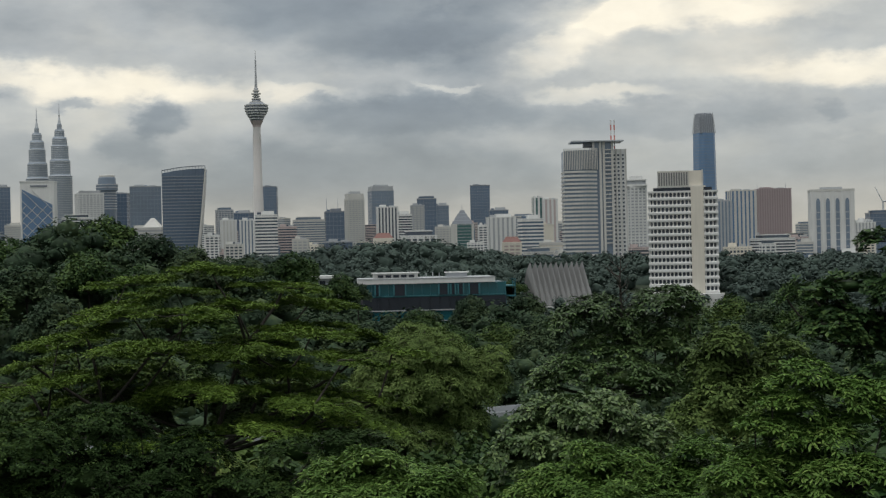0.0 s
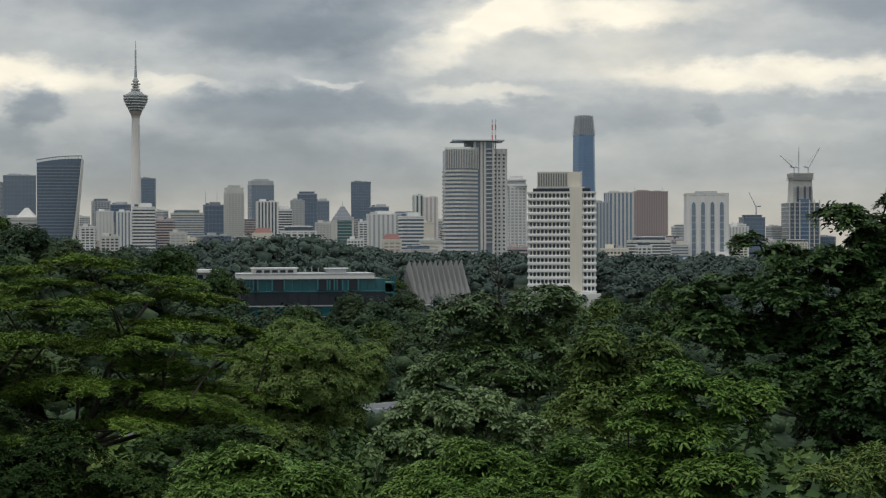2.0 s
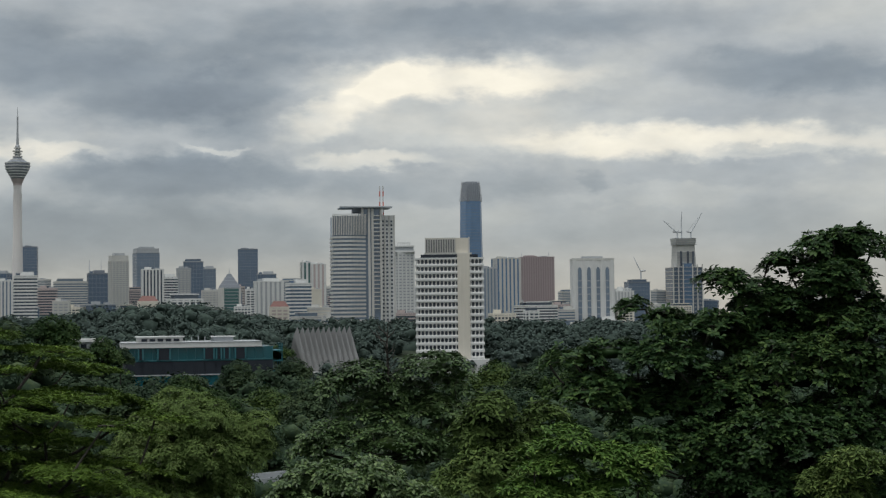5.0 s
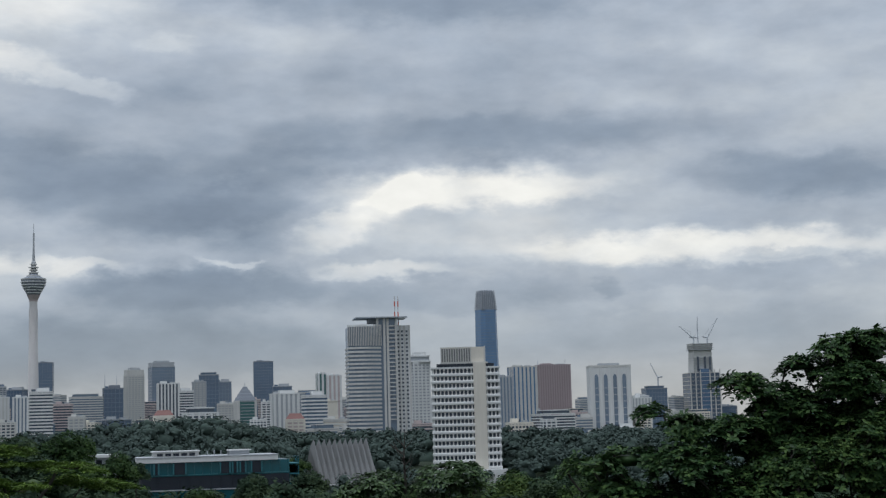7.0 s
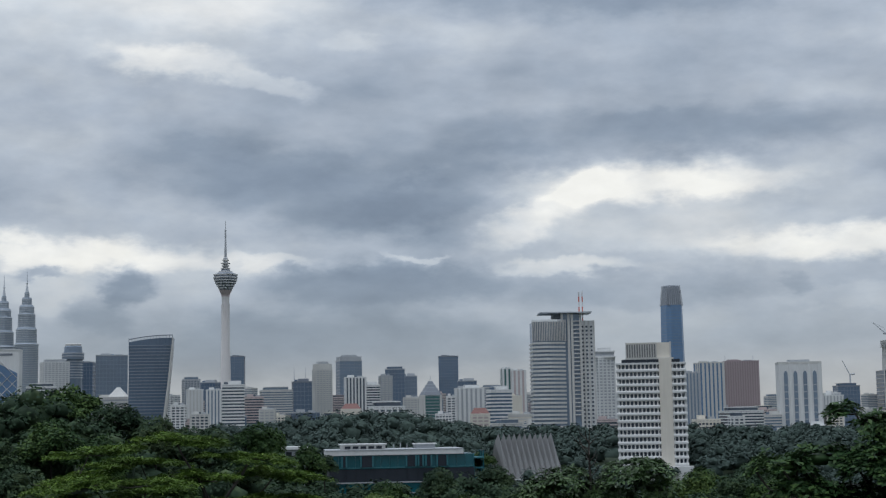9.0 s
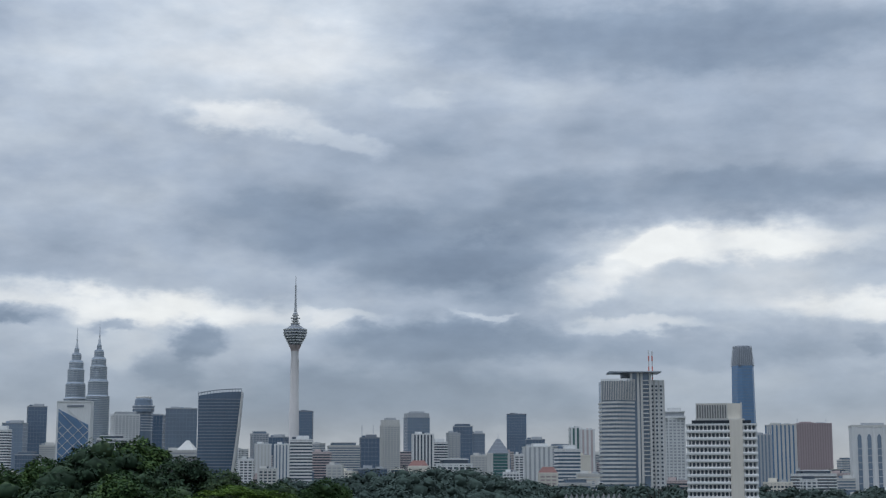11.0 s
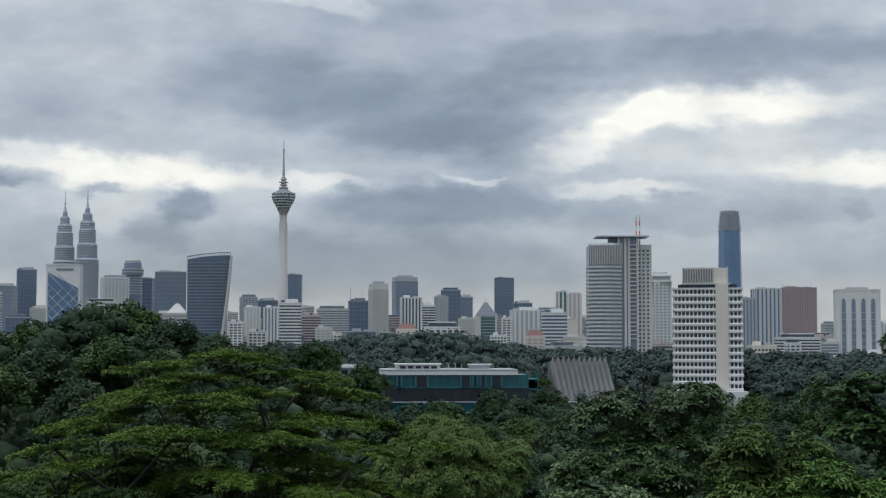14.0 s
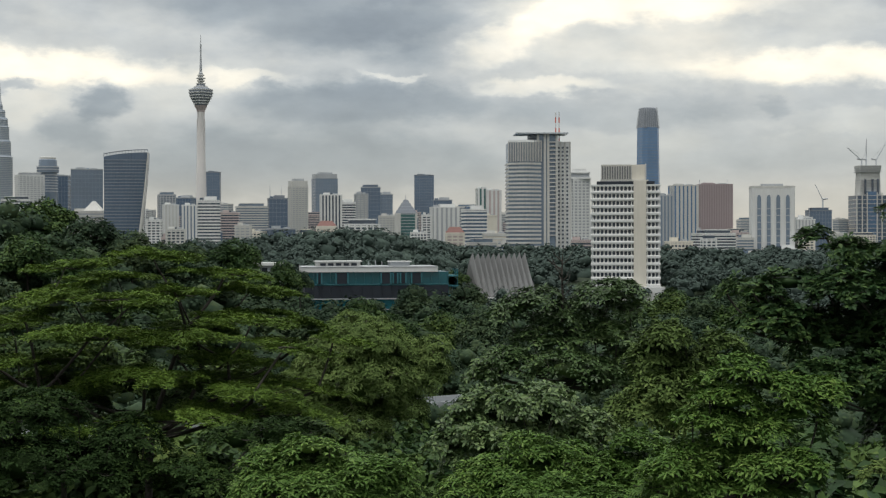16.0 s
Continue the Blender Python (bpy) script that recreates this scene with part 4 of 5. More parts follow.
def ribbed_hall(x, y, z, w, h):
    """A steep roof of eleven narrow folded gables over a white arcade."""
    ob = thing("ribbed_roof_hall", (x, y, z), "low white hall under steep grey folded roof", "hall", turn=19)
    k = 11
    for i in range(k):
        c = -w / 2 + w * (i + 0.5) / k
        q = w / k / 2
        bm = bmesh.new()
        # each fold: a ridge that leans back and peaks at its top end
        low = [bm.verts.new((c - q, -13, 0)), bm.verts.new((c, -14.6, 0.4)), bm.verts.new((c + q, -13, 0))]
        high = [bm.verts.new((c - q, 1.5, h * 0.82)), bm.verts.new((c, -0.2, h)), bm.verts.new((c + q, 1.5, h * 0.82))]
        back = [bm.verts.new((c - q, 12, 0)), bm.verts.new((c, 13, 0)), bm.verts.new((c + q, 12, 0))]
        for a, b in ((low, high), (high, back)):
            bm.faces.new((a[0], a[1], b[1], b[0]))
            bm.faces.new((a[1], a[2], b[2], b[1]))
        if i in (0, k - 1):
            s = 0 if i == 0 else 2
            bm.faces.new((low[s], high[s], back[s]))
        part("roof_fold", bm, ROOFGREY, ob)
    block("wall", (w * 1.02, 22, 22), WHITE, ob, (0, 0, -22), "white arcade wall")
    for i in range(12):
        block("window", (w / 16, 0.4, 4.5), OPENING, ob, (-w / 2 + w * (i + 0.5) / 12, -11.2, -6))
    block("eave", (w * 1.05, 30, 0.7), WHITE, ob, (0, 0, -0.5))


X0, Y0, Z0 = 59.9, 800.0, 28.7
ribbed_hall(X0, Y0, Z0, 33, 23.5)


def glass_block(x, y, z):
    """A long low office block in teal glass with a thin white roof, half hidden by trees."""
    ob = thing("teal_glass_building", (x, y, z), "long low building in teal glass under white roof", "office building", turn=5)
    w, d, h = 51.0, 22.0, 15.2
    block("wall", (w, d, h), TEAL, ob, (0, 0, 0))
    block("lower_storey", (w - 3, d - 1, 26), TEAL, ob, (-1, 0, -26))
    block("cornice", (w - 2.2, d + 1.4, 1.7), WHITE, ob, (-2.6, 0, h), "white roof fascia")
    block("gutter", (w - 2, d + 1.7, 0.25), GREY, ob, (-2.6, 0, h + 1.7))
    block("floor_band", (w + 0.7, d + 0.7, 0.35), TEALFRAME, ob, (0, 0, h - 4.6))
    block("dark_storey", (w + 0.4, d + 0.4, 4.4), SHADE, ob, (0, 0, h - 9.3), "dark shaded gallery storey")
    block("floor_band", (w + 0.9, d + 0.9, 0.4), GREY, ob, (0, 0, h - 9.8))
    block("floor_band", (w + 0.6, d + 0.6, 0.3), GREY, ob, (0, 0, h - 13.6))
    for i in range(18):
        block("mullion", (0.12, 0.4, 4.4), TEALFRAME, ob, (-w / 2 + w * i / 17, -d / 2 - 0.12, h - 4.5))
    for c, ww in ((-12.5, 4.2), (3.2, 3.4), (6.6, 1.6), (9.4, 1.9), (14.2, 3.6), (-20.5, 1.5)):
        block("open_window", (ww, 0.6, 3.9), SHADE, ob, (c, -d / 2 - 0.2, h - 4.2), "dark open window bay")
        for s in (-1, 1):
            block("window_leaf", (0.5, 0.9, 3.7), TEALFRAME, ob, (c + s * ww / 2, -d / 2 - 0.5, h - 4.1))
    for i in range(14):
        block("gallery_post", (0.25, 0.4, 4.2), SHADE, ob, (-w / 2 + w * (i + 0.5) / 14, -d / 2 - 0.3, h - 9.2))
    block("plant_room", (16, 8, 1.7), CONCRETE, ob, (-13.5, -2, h + 1.9), "pale rooftop plant room")
    block("roof_slab", (17, 9, 0.35), WHITE, ob, (-13.5, -2, h + 3.6))
    block("plant_room", (7, 6, 1.5), GREY, ob, (9, -1, h + 1.9))
    block("roof_slab", (8.4, 7, 0.35), WHITE, ob, (9, -1, h + 3.4))
    for i in range(5):
        block("louvre", (2.0, 0.3, 0.9), SHADE, ob, (-19 + 2.8 * i, -6.1, h + 2.2))
    for i in range(4):
        block("roof_pipe", (0.3, 0.3, 1.6 + 0.4 * (i % 2)), GREY, ob, (-2 + 2.4 * i, 1, h + 1.9))
    # open steel stair frame at one end
    for c in (0, 3.4):
        for e in (-9, -3, 3):
            block("stair_post", (0.35, 0.35, h + 4), TEALFRAME, ob, (w / 2 + 0.4 + c, e, -4))
    for k in range(5):
        block("stair_landing", (4.4, 14, 0.4), TEALFRAME, ob, (w / 2 + 1.8, -3, -1 + 3.6 * k))
        block("stair_screen", (0.2, 13, 2.2), TEAL, ob, (w / 2 + 3.9, -3, -0.4 + 3.6 * k))


glass_block(-4.3, 550.0, 32.7)


def white_annex(x, y, z):
    ob = thing("white_annex", (x, y, z), "small white flat-roofed annex among trees", "building")
    block("wall", (13, 10, 27), GREY, ob, (0, 0, -24))
    block("roof_slab", (15, 12, 1.0), WHITE, ob, (0, 0, 3))
    for i in range(4):
        block("window", (2, 0.4, 1.6), OPENING, ob, (-5 + 3.3 * i, -5.1, 0.6))


white_annex(-44.6, 540.0, 47.4)


def small_pavilion(x, y, z):
    ob = thing("garden_pavilion", (x, y, z), "small white pavilion with a curved peaked roof", "pavilion")
    bm = bmesh.new()
    lathe(bm, [(5.0, 0), (3.4, 0.9), (1.5, 2.6), (0.5, 4.3), (0.1, 5.0)], 8)
    part("roof", bm, WHITE, ob)
    for i in range(8):
        a = math.pi * i / 4
        block("post", (0.25, 0.25, 4), WHITE, ob, (4.2 * math.cos(a), 4.2 * math.sin(a), -4))


small_pavilion(91.1, 900.0, 41.8)


def guideway(x, y, z):
    """An elevated concrete railway across the valley."""
    ob = thing("elevated_railway", (x, y, z), "elevated concrete railway deck on columns in the woods", "bridge", turn=35)
    length = 190
    block("deck", (length, 9, 1.4), ROOFGREY, ob, (0, 0, -1.4))
    block("girder", (length, 5, 2.2), DARKGREY, ob, (0, 0, -3.6))
    for s in (-1, 1):
        for i in range(19):
            block("parapet_panel", (length / 19 - 0.06, 0.3, 1.3), GREY, ob, (-length / 2 + length * (i + 0.5) / 19, s * 4.4, 0))
        block("rail", (length, 0.12, 0.2), STEEL, ob, (0, s * 0.8, 0))
    for i in range(7):
        bm = bmesh.new()
        lathe(bm, [(1.1, -26), (1.0, -5), (2.0, -3.6)], 12)
        part("column", bm, CONCRETE, ob, "", (-84 + 28 * i, 0, 0))


guideway(-7.7, 300.0, 25.2)


def roof_mast(x, y, z, h):
    ob = thing("roof_mast", (x, y, z), "thin steel mast on a tower roof", "mast", "roof masts")
    bm = bmesh.new()
    lathe(bm, [(0.7, -3), (0.5, h * 0.5), (0.2, h)], 6)
    part("pole", bm, STEEL, ob)
    block("bracket", (2.4, 0.4, 0.4), STEEL, ob, (0, 0, h * 0.6))


roof_mast(605.8, 2895.0, 162.1, 10)
roof_mast(660.1, 2895.0, 160.9, 12)
roof_mast(-191.3, 2495.0, 128.7, 20)


def block_crane(x, y, z):
    crane = thing("tower_crane", (x, y, z), "pale tower crane on an unfinished block", "crane", "cranes")
    block("mast", (2.2, 2.2, 26), STEEL, crane, (0, 0, -4))
    part("jib", tubes_mesh("jib", [([(0, 0, 20), (-14, 0, 48)], [1.0, 0.5], 4)], STEEL), STEEL, crane)
    part("counter_jib", tubes_mesh("counter_jib", [([(0, 0, 21), (9, 0, 22)], [1.3, 1.5], 4)], GREY), GREY, crane)


block_crane(816.1, 2790.0, 109.4)


def podium(x, y, z, w):
    """The long low base beside the joined tower."""
    ob = thing("podium_block", (x, y, 0), "long low grey podium with a flat roof", "building")
    block("wall", (w, 26, z), GREY, ob, (0, 0, 0))
    block("roof_slab", (w + 2, 28, 1.4), CONCRETE, ob, (0, 0, z))
    for i in range(9):
        block("window", (w / 13, 0.5, 2.6), WINDOW, ob, (-w / 2 + w * (i + 0.5) / 9, -13.1, z - 5))


X0, Y0, Z0 = 172.2, 1420.0, 43.0
podium(X0, Y0, Z0, 48)


# ---- trees ----
def pads(rng, masses, gap, below=-0.3, keep=1.0):
    """Places of the leaf pads: spread with gaps over the masses of a crown (x, y, z, half width, half height)."""
    out = []
    for i, (cx, cy, cz, rx, rz) in enumerate(masses):
        ry = rx * 0.85
        area = 4 * math.pi * ((rx * ry) ** 1.6 / 3 + (rx * rz) ** 1.6 / 3 + (ry * rz) ** 1.6 / 3) ** (1 / 1.6)
        mine = []
        for k in range(int(14 * area / gap ** 2) + 10):
            q = rng.normal(size=3)
            q /= np.linalg.norm(q)
            s = rng.uniform(0.82, 1.06)
            p = np.array([cx + rx * q[0] * s, cy + ry * q[1] * s, cz + rz * q[2] * s])
            if q[2] < below or rng.random() > keep:
                continue
            if any(((p[0] - m[0]) / m[3]) ** 2 + ((p[1] - m[1]) / m[3] / 0.85) ** 2 + ((p[2] - m[2]) / m[4]) ** 2 < 0.6 for j, m in enumerate(masses) if j != i):
                continue
            if any(abs(p - o[0]).max() < gap and np.linalg.norm((p - o[0]) * (1, 1, 1.5)) < gap * 0.86 for o in mine):
                continue
            n = q / (rx, ry, rz)
            n = n / np.linalg.norm(n) + (0, 0, 0.9)
            mine.append((p, n / np.linalg.norm(n), gap * rng.uniform(0.46, 0.82)))
        out += mine
    return out


def pad_leaves(rng, spots, flat, per_area, thick=0.12):
    """Points and ways of the leaves on the pads: shallow ragged caps, fuller on top than at the rim."""
    P, N = [], []
    for c, n, r in spots:
        k = max(5, int(math.pi * r * r * (1 + flat) * per_area))
        a = np.cross(n, rng.normal(size=3))
        a /= np.linalg.norm(a)
        b = np.cross(n, a)
        t, rho = rng.uniform(0, 2 * math.pi, k), np.sqrt(rng.random(k))
        lobes = 1 + 0.24 * np.sin(3 * t + rng.uniform(0, 6)) + 0.16 * np.sin(5 * t + rng.uniform(0, 6))
        u, v = rho * lobes * np.cos(t), rho * lobes * np.sin(t)
        h = flat * (1 - rho ** 2) - thick * rng.random(k) ** 1.5 * 2 - 0.1
        P.append(c + r * (u[:, None] * a + v[:, None] * b + h[:, None] * n))
        N.append(n + 2 * flat * rho[:, None] * (np.cos(t)[:, None] * a + np.sin(t)[:, None] * b) * 0.7)
    P, N = np.concatenate(P), np.concatenate(N)
    return P, N / np.linalg.norm(N, axis=1)[:, None]


def cores_mesh(name, masses, size, mat, fine=2):
    """The dense inside of a crown: knobbly masses of twigs and leaves."""
    ball = bmesh.new()
    bmesh.ops.create_icosphere(ball, subdivisions=fine, radius=1)
    ball.verts.index_update()
    bv = [v.co.copy() for v in ball.verts]
    bf = [[v.index for v in f.verts] for f in ball.faces]
    ball.free()
    verts, faces = [], []
    for cx, cy, cz, rx, rz in masses:
        faces += [[i + len(verts) for i in f] for f in bf]
        for v in bv:
            s = size * (1 + 0.4 * noise.noise(v * 2.3 + Vector((cx, cy, cz))))
            verts.append((cx + v.x * rx * s, cy + v.y * rx * 0.85 * s, cz + v.z * rz * s))
    mesh = bpy.data.meshes.new(name)
    mesh.from_pydata(verts, [], faces)
    mesh.materials.append(mat)
    for p in mesh.polygons:
        p.use_smooth = True
    return mesh


def leaf_mesh(name, rng, P, N, size, mat, ratio=0.45, leaves=1, droop=0.2, up=0.5, spread=0.35):
    """Folded leaves, several to a twig's end, as one mesh."""
    k = len(P)
    n = N + np.array([0, 0, up]) + rng.normal(0, spread, (k, 3))
    n /= np.linalg.norm(n, axis=1)[:, None]
    a = np.cross(n, rng.normal(size=(k, 3)))
    a /= np.linalg.norm(a, axis=1)[:, None]
    b = np.cross(n, a)
    V = []
    for i in range(leaves):
        t = 2 * math.pi * i / leaves + rng.uniform(-0.35, 0.35, k)
        way = a * np.cos(t)[:, None] + b * np.sin(t)[:, None]
        way = way + n * rng.uniform(-0.15, 0.45, k)[:, None] - np.array([0, 0, droop])
        way /= np.linalg.norm(way, axis=1)[:, None]
        side = np.cross(n, way)
        side /= np.linalg.norm(side, axis=1)[:, None] + 1e-9
        s = (size * rng.uniform(0.65, 1.25, k))[:, None]
        root = P + way * s * (0.06 if leaves > 1 else -0.5)
        lift = n * s * 0.09
        mid = root + way * s * 0.58
        V.append(np.stack([root, mid + side * s * ratio / 2 + lift, root + way * s, mid - side * s * ratio / 2 + lift], 1))
    V = np.concatenate(V).reshape(-1, 3)
    q = np.arange(0, len(V), 4)
    F = np.stack([q, q + 1, q + 2, q, q + 2, q + 3], 1).reshape(-1)
    mesh = bpy.data.meshes.new(name)
    mesh.vertices.add(len(V))
    mesh.vertices.foreach_set("co", V.astype(np.float32).ravel())
    mesh.loops.add(len(F))
    mesh.loops.foreach_set("vertex_index", F.astype(np.int32))
    mesh.polygons.add(len(F) // 3)
    mesh.polygons.foreach_set("loop_start", np.arange(0, len(F), 3, dtype=np.int32))
    mesh.update(calc_edges=True)
    mesh.materials.append(mat)
    return mesh


def limbs(rng, base, spots, thick, fork=0.45, sides=6, twigs=3, crotch=None):
    """A trunk from base to a crotch; each pad of the crown hangs by a limb from the nearest one that is already held."""
    base = Vector(base)
    mid = sum((Vector(c) for c, n, r in spots), Vector()) / len(spots)
    if crotch is None:
        crotch = base.lerp(mid, fork)
        crotch.x, crotch.y = base.x * 0.75 + mid.x * 0.25, base.y * 0.75 + mid.y * 0.25
    crotch = Vector(crotch)
    lean = Vector((0.25, 0, 0)) * thick
    out = [([base - Vector((0, 0, 2)), base.lerp(crotch, 0.35) + lean, base.lerp(crotch, 0.7) - lean, crotch], [thick * 1.3, thick, thick * 0.85, thick * 0.75], 9)]
    held = [(crotch, thick * 0.7)]
    rest = sorted(((Vector(c) - Vector(n) * r * 0.12, r) for c, n, r in spots), key=lambda q: (q[0] - crotch).length)
    for c, r in rest:
        p, g = min(held, key=lambda q: (q[0] - c).length + 0.3 * (q[0] - crotch).length + (3.0 * r if q[0].z > c.z else 0))
        h = (c - p).length
        bend = p.lerp(c, 0.5) + Vector((rng.uniform(-0.08, 0.08) * h, rng.uniform(-0.08, 0.08) * h, -0.08 * h))
        g1 = max(g * 0.66, thick * 0.12)
        out.append(([p, p.lerp(bend, 0.55), bend.lerp(c, 0.45), c], [g * 0.8, g * 0.75, g1 * 1.05, g1], sides))
        held.append((c, g1))
        for i in range(twigs):
            t = rng.uniform(0, 6.28)
            e = c + Vector((math.cos(t), math.sin(t), 0.06)) * r * 0.85
            out.append(([c, c.lerp(e, 0.5) - Vector((0, 0, 0.05 * r)), e], [g1 * 0.55, g1 * 0.35, g1 * 0.1], 4))
    return out


def grown_tree(label, base, masses, mat, gap, size, cover=2.0, flat=0.45, ratio=0.45, leaves=5, bark=None, thick=0.3, droop=0.2, up=0.5, spread=0.35, seed=1, fork=0.45, name="tree", group="", singles=0, core=0.52):
    """A tree at base; its crown is a heap of masses, each dressed with pads of leaves a gap apart."""
    rng = np.random.default_rng(seed)
    bark = bark or BARK
    ob = thing(name, base, label, "tree", group)
    spots = pads(rng, masses, gap)
    part("trunk", tubes_mesh("trunk", limbs(rng, (0, 0, 0), spots, thick, fork), bark), bark, ob)
    P, N = pad_leaves(rng, spots, flat, cover / (leaves * size * size * ratio * 0.5))
    if singles:
        # the sprays on the near side are pieces of their own
        near = np.argsort(P[:, 1] - 0.6 * P[:, 2])[: 6 * singles : 6]
        shapes = [leaf_mesh("leaf_spray", rng, np.zeros((1, 3)), np.array([[0, 0, 1.0]]), size, mat, ratio, leaves, droop * 0.5, 1.0, 0.05) for i in range(6)]
        for i in near:
            way = Vector(N[i]) + Vector((0, 0, up))
            spray = part("leaf_spray", shapes[int(rng.integers(6))], mat, ob)
            spray.matrix_basis = Matrix.Translation(P[i]) @ way.to_track_quat("Z", "Y").to_matrix().to_4x4() @ pose(0, 0, 0, 0, 0, float(rng.uniform(0, 360)))
        P, N = np.delete(P, near, 0), np.delete(N, near, 0)
    part("crown", leaf_mesh("crown", rng, P, N, size, mat, ratio, leaves, droop, up, spread), mat, ob)
    if core:
        part("inner_foliage", cores_mesh("inner_foliage", masses, core, mat), mat, ob)
    return ob


def flame_tree(base, centre, wide, high, seed):
    """An umbrella crown: thin flat plates of feathery leaves in tiers over a dome, held up by long bare limbs."""
    rng = np.random.default_rng(seed)
    ob = thing("flame_tree", base, "broad flat-topped flame tree with feathery layered foliage", "tree")
    spots = []
    for scale, gap, keep, below in ((1.0, 5.3, 0.95, -0.08), (0.62, 6.5, 0.3, -0.3)):
        shell = [(centre[0], centre[1], centre[2], wide * scale, high * scale)]
        for c, n, r in pads(rng, shell, gap, below, keep):
            # the plates lie nearly level and droop a little outwards
            out = Vector(((c[0] - centre[0]) / wide, (c[1] - centre[1]) / wide, 0)) * 0.26
            n = np.array([out.x, out.y, 1.0]) + rng.normal(0, 0.05, 3)
            spots.append((c, n / np.linalg.norm(n), min(r * rng.uniform(0.8, 1.15), 3.7)))
    limb = limbs(rng, (0, 0, 0), spots, 0.36, crotch=(0.2, 0, centre[2] - 3.5), twigs=7)
    part("trunk", tubes_mesh("trunk", limb, BARK), BARK, ob)
    # each plate breaks up into a ring of smaller sprays
    small = []
    for c, n, r in spots:
        for k in range(15):
            t, q = rng.uniform(0, 6.28), r * math.sqrt(rng.random()) * 1.05
            small.append((c + np.array([q * math.cos(t), q * math.sin(t) * 0.9, -0.1 * q * q / r - 0.24 * (c[0] - centre[0]) / wide * q * math.cos(t) + rng.uniform(-0.06, 0.05) * r]), n, r * rng.uniform(0.22, 0.36)))
    P, N = pad_leaves(rng, small, 0.2, 1.7 / (5 * 0.34 * 0.34 * 0.36 * 0.5), 0.1)
    part("crown", leaf_mesh("crown", rng, P, N, 0.34, LEAF_FLAME, 0.36, 5, 0.12, 1.2, 0.3), LEAF_FLAME, ob)


flame_tree((-18.6, 118.0, 32.0), (0.2, 0.0, 16.0), 15.2, 10.9, 3)
grown_tree("tall olive-green bamboo-like clump with drooping foliage", (-1.0, 150.0, 20.0), [
    (-1.4, -1.5, 29.7, 3.94, 2.81), (-4.6, 1.1, 27.2, 3.09, 3.37), (1.1, 1.0, 27.7, 3.49, 3.09), (-1.5, -1.3, 26.0, 5.06, 3.37), (3.5, -0.0, 25.9, 2.25, 2.53),
    (5.7, -0.1, 28.4, 1.35, 1.69), (-6.6, 0.5, 24.5, 3.37, 2.81), (-0.2, 1.4, 22.9, 4.50, 2.53), (-4.1, -2.2, 21.6, 5.06, 2.25), (2.6, -0.9, 23.1, 1.91, 2.25),
    (5.5, 0.5, 26.5, 1.46, 1.69)], LEAF_BAMBOO, 1.6, 0.5, cover=1.4, flat=0.6, ratio=0.26, leaves=5, thick=0.25, droop=0.5, up=0.7, seed=5, bark=PALEBARK)
grown_tree("dark broad-leaved tree with thin layered branches", (10.6, 90.0, 38.0), [
    (2.5, -0.8, 18.7, 1.96, 0.88), (3.8, 0.5, 17.7, 1.35, 0.81), (0.6, 0.6, 17.2, 2.02, 0.88), (-1.7, -0.4, 18.3, 1.62, 0.74), (-3.1, -0.0, 17.8, 1.21, 0.54),
    (2.3, -0.1, 16.0, 2.36, 1.01), (-1.0, 0.3, 15.8, 2.09, 1.01), (4.1, 0.5, 15.0, 1.52, 1.08), (-3.5, -0.7, 14.5, 1.69, 1.01), (0.2, -1.3, 14.2, 2.70, 1.18),
    (2.9, 1.0, 13.3, 2.70, 1.18), (-4.9, -0.1, 13.8, 1.01, 0.67)], LEAF_SILVER, 1.15, 0.4, cover=1.5, flat=0.35, ratio=0.4, leaves=5, thick=0.32, droop=0.3, up=0.9, seed=6, core=0.4)
grown_tree("mid-green tree with small leaves", (14.1, 72.0, 36.0), [
    (-0.6, -0.4, 19.3, 0.97, 0.59), (-0.9, 0.5, 18.1, 1.48, 0.76), (0.9, 0.4, 17.6, 1.35, 0.81), (-0.3, -0.5, 16.7, 2.02, 0.86), (-1.6, -0.0, 15.7, 1.89, 0.94),
    (0.4, -0.1, 15.5, 1.89, 0.94), (2.0, 0.1, 18.8, 0.92, 0.54)], LEAF_OLIVE, 0.9, 0.34, cover=2.0, flat=0.5, ratio=0.4, leaves=5, thick=0.25, seed=7)
grown_tree("round dense tree with glossy leaves", (5.3, 62.0, 38.0), [
    (0.6, -0.7, 15.3, 1.74, 0.65), (1.8, 0.5, 14.5, 1.44, 0.70), (-1.2, 0.4, 15.1, 1.28, 0.65), (-0.2, -0.5, 14.1, 1.98, 0.79), (-1.9, -0.0, 14.2, 1.05, 0.70),
    (1.7, -0.1, 13.5, 1.74, 0.74), (-1.1, 0.3, 13.0, 1.74, 0.74), (-2.7, 0.2, 13.6, 0.70, 0.60), (3.1, -0.4, 14.2, 0.93, 0.70)], LEAF_SILVER, 0.75, 0.27, cover=2.2, flat=0.45, ratio=0.48, leaves=6, thick=0.3, seed=8)
grown_tree("young tree with bright feathery leaf sprays", (-2.1, 50.0, 40.0), [
    (-0.5, -0.3, 13.1, 0.84, 0.30), (-1.5, 0.4, 12.6, 1.03, 0.41), (0.3, 0.3, 12.6, 1.12, 0.41), (1.5, -0.3, 12.3, 1.03, 0.45), (-0.6, -0.0, 12.0, 2.06, 0.49),
    (-2.1, -0.0, 12.0, 0.84, 0.34), (2.2, 0.1, 12.1, 0.75, 0.41), (0.7, 0.7, 11.6, 2.44, 0.52)], LEAF_BRIGHT, 0.8, 0.27, cover=2.0, flat=0.4, ratio=0.3, leaves=6, thick=0.2, droop=0.2, up=1.2, spread=0.25, seed=9)
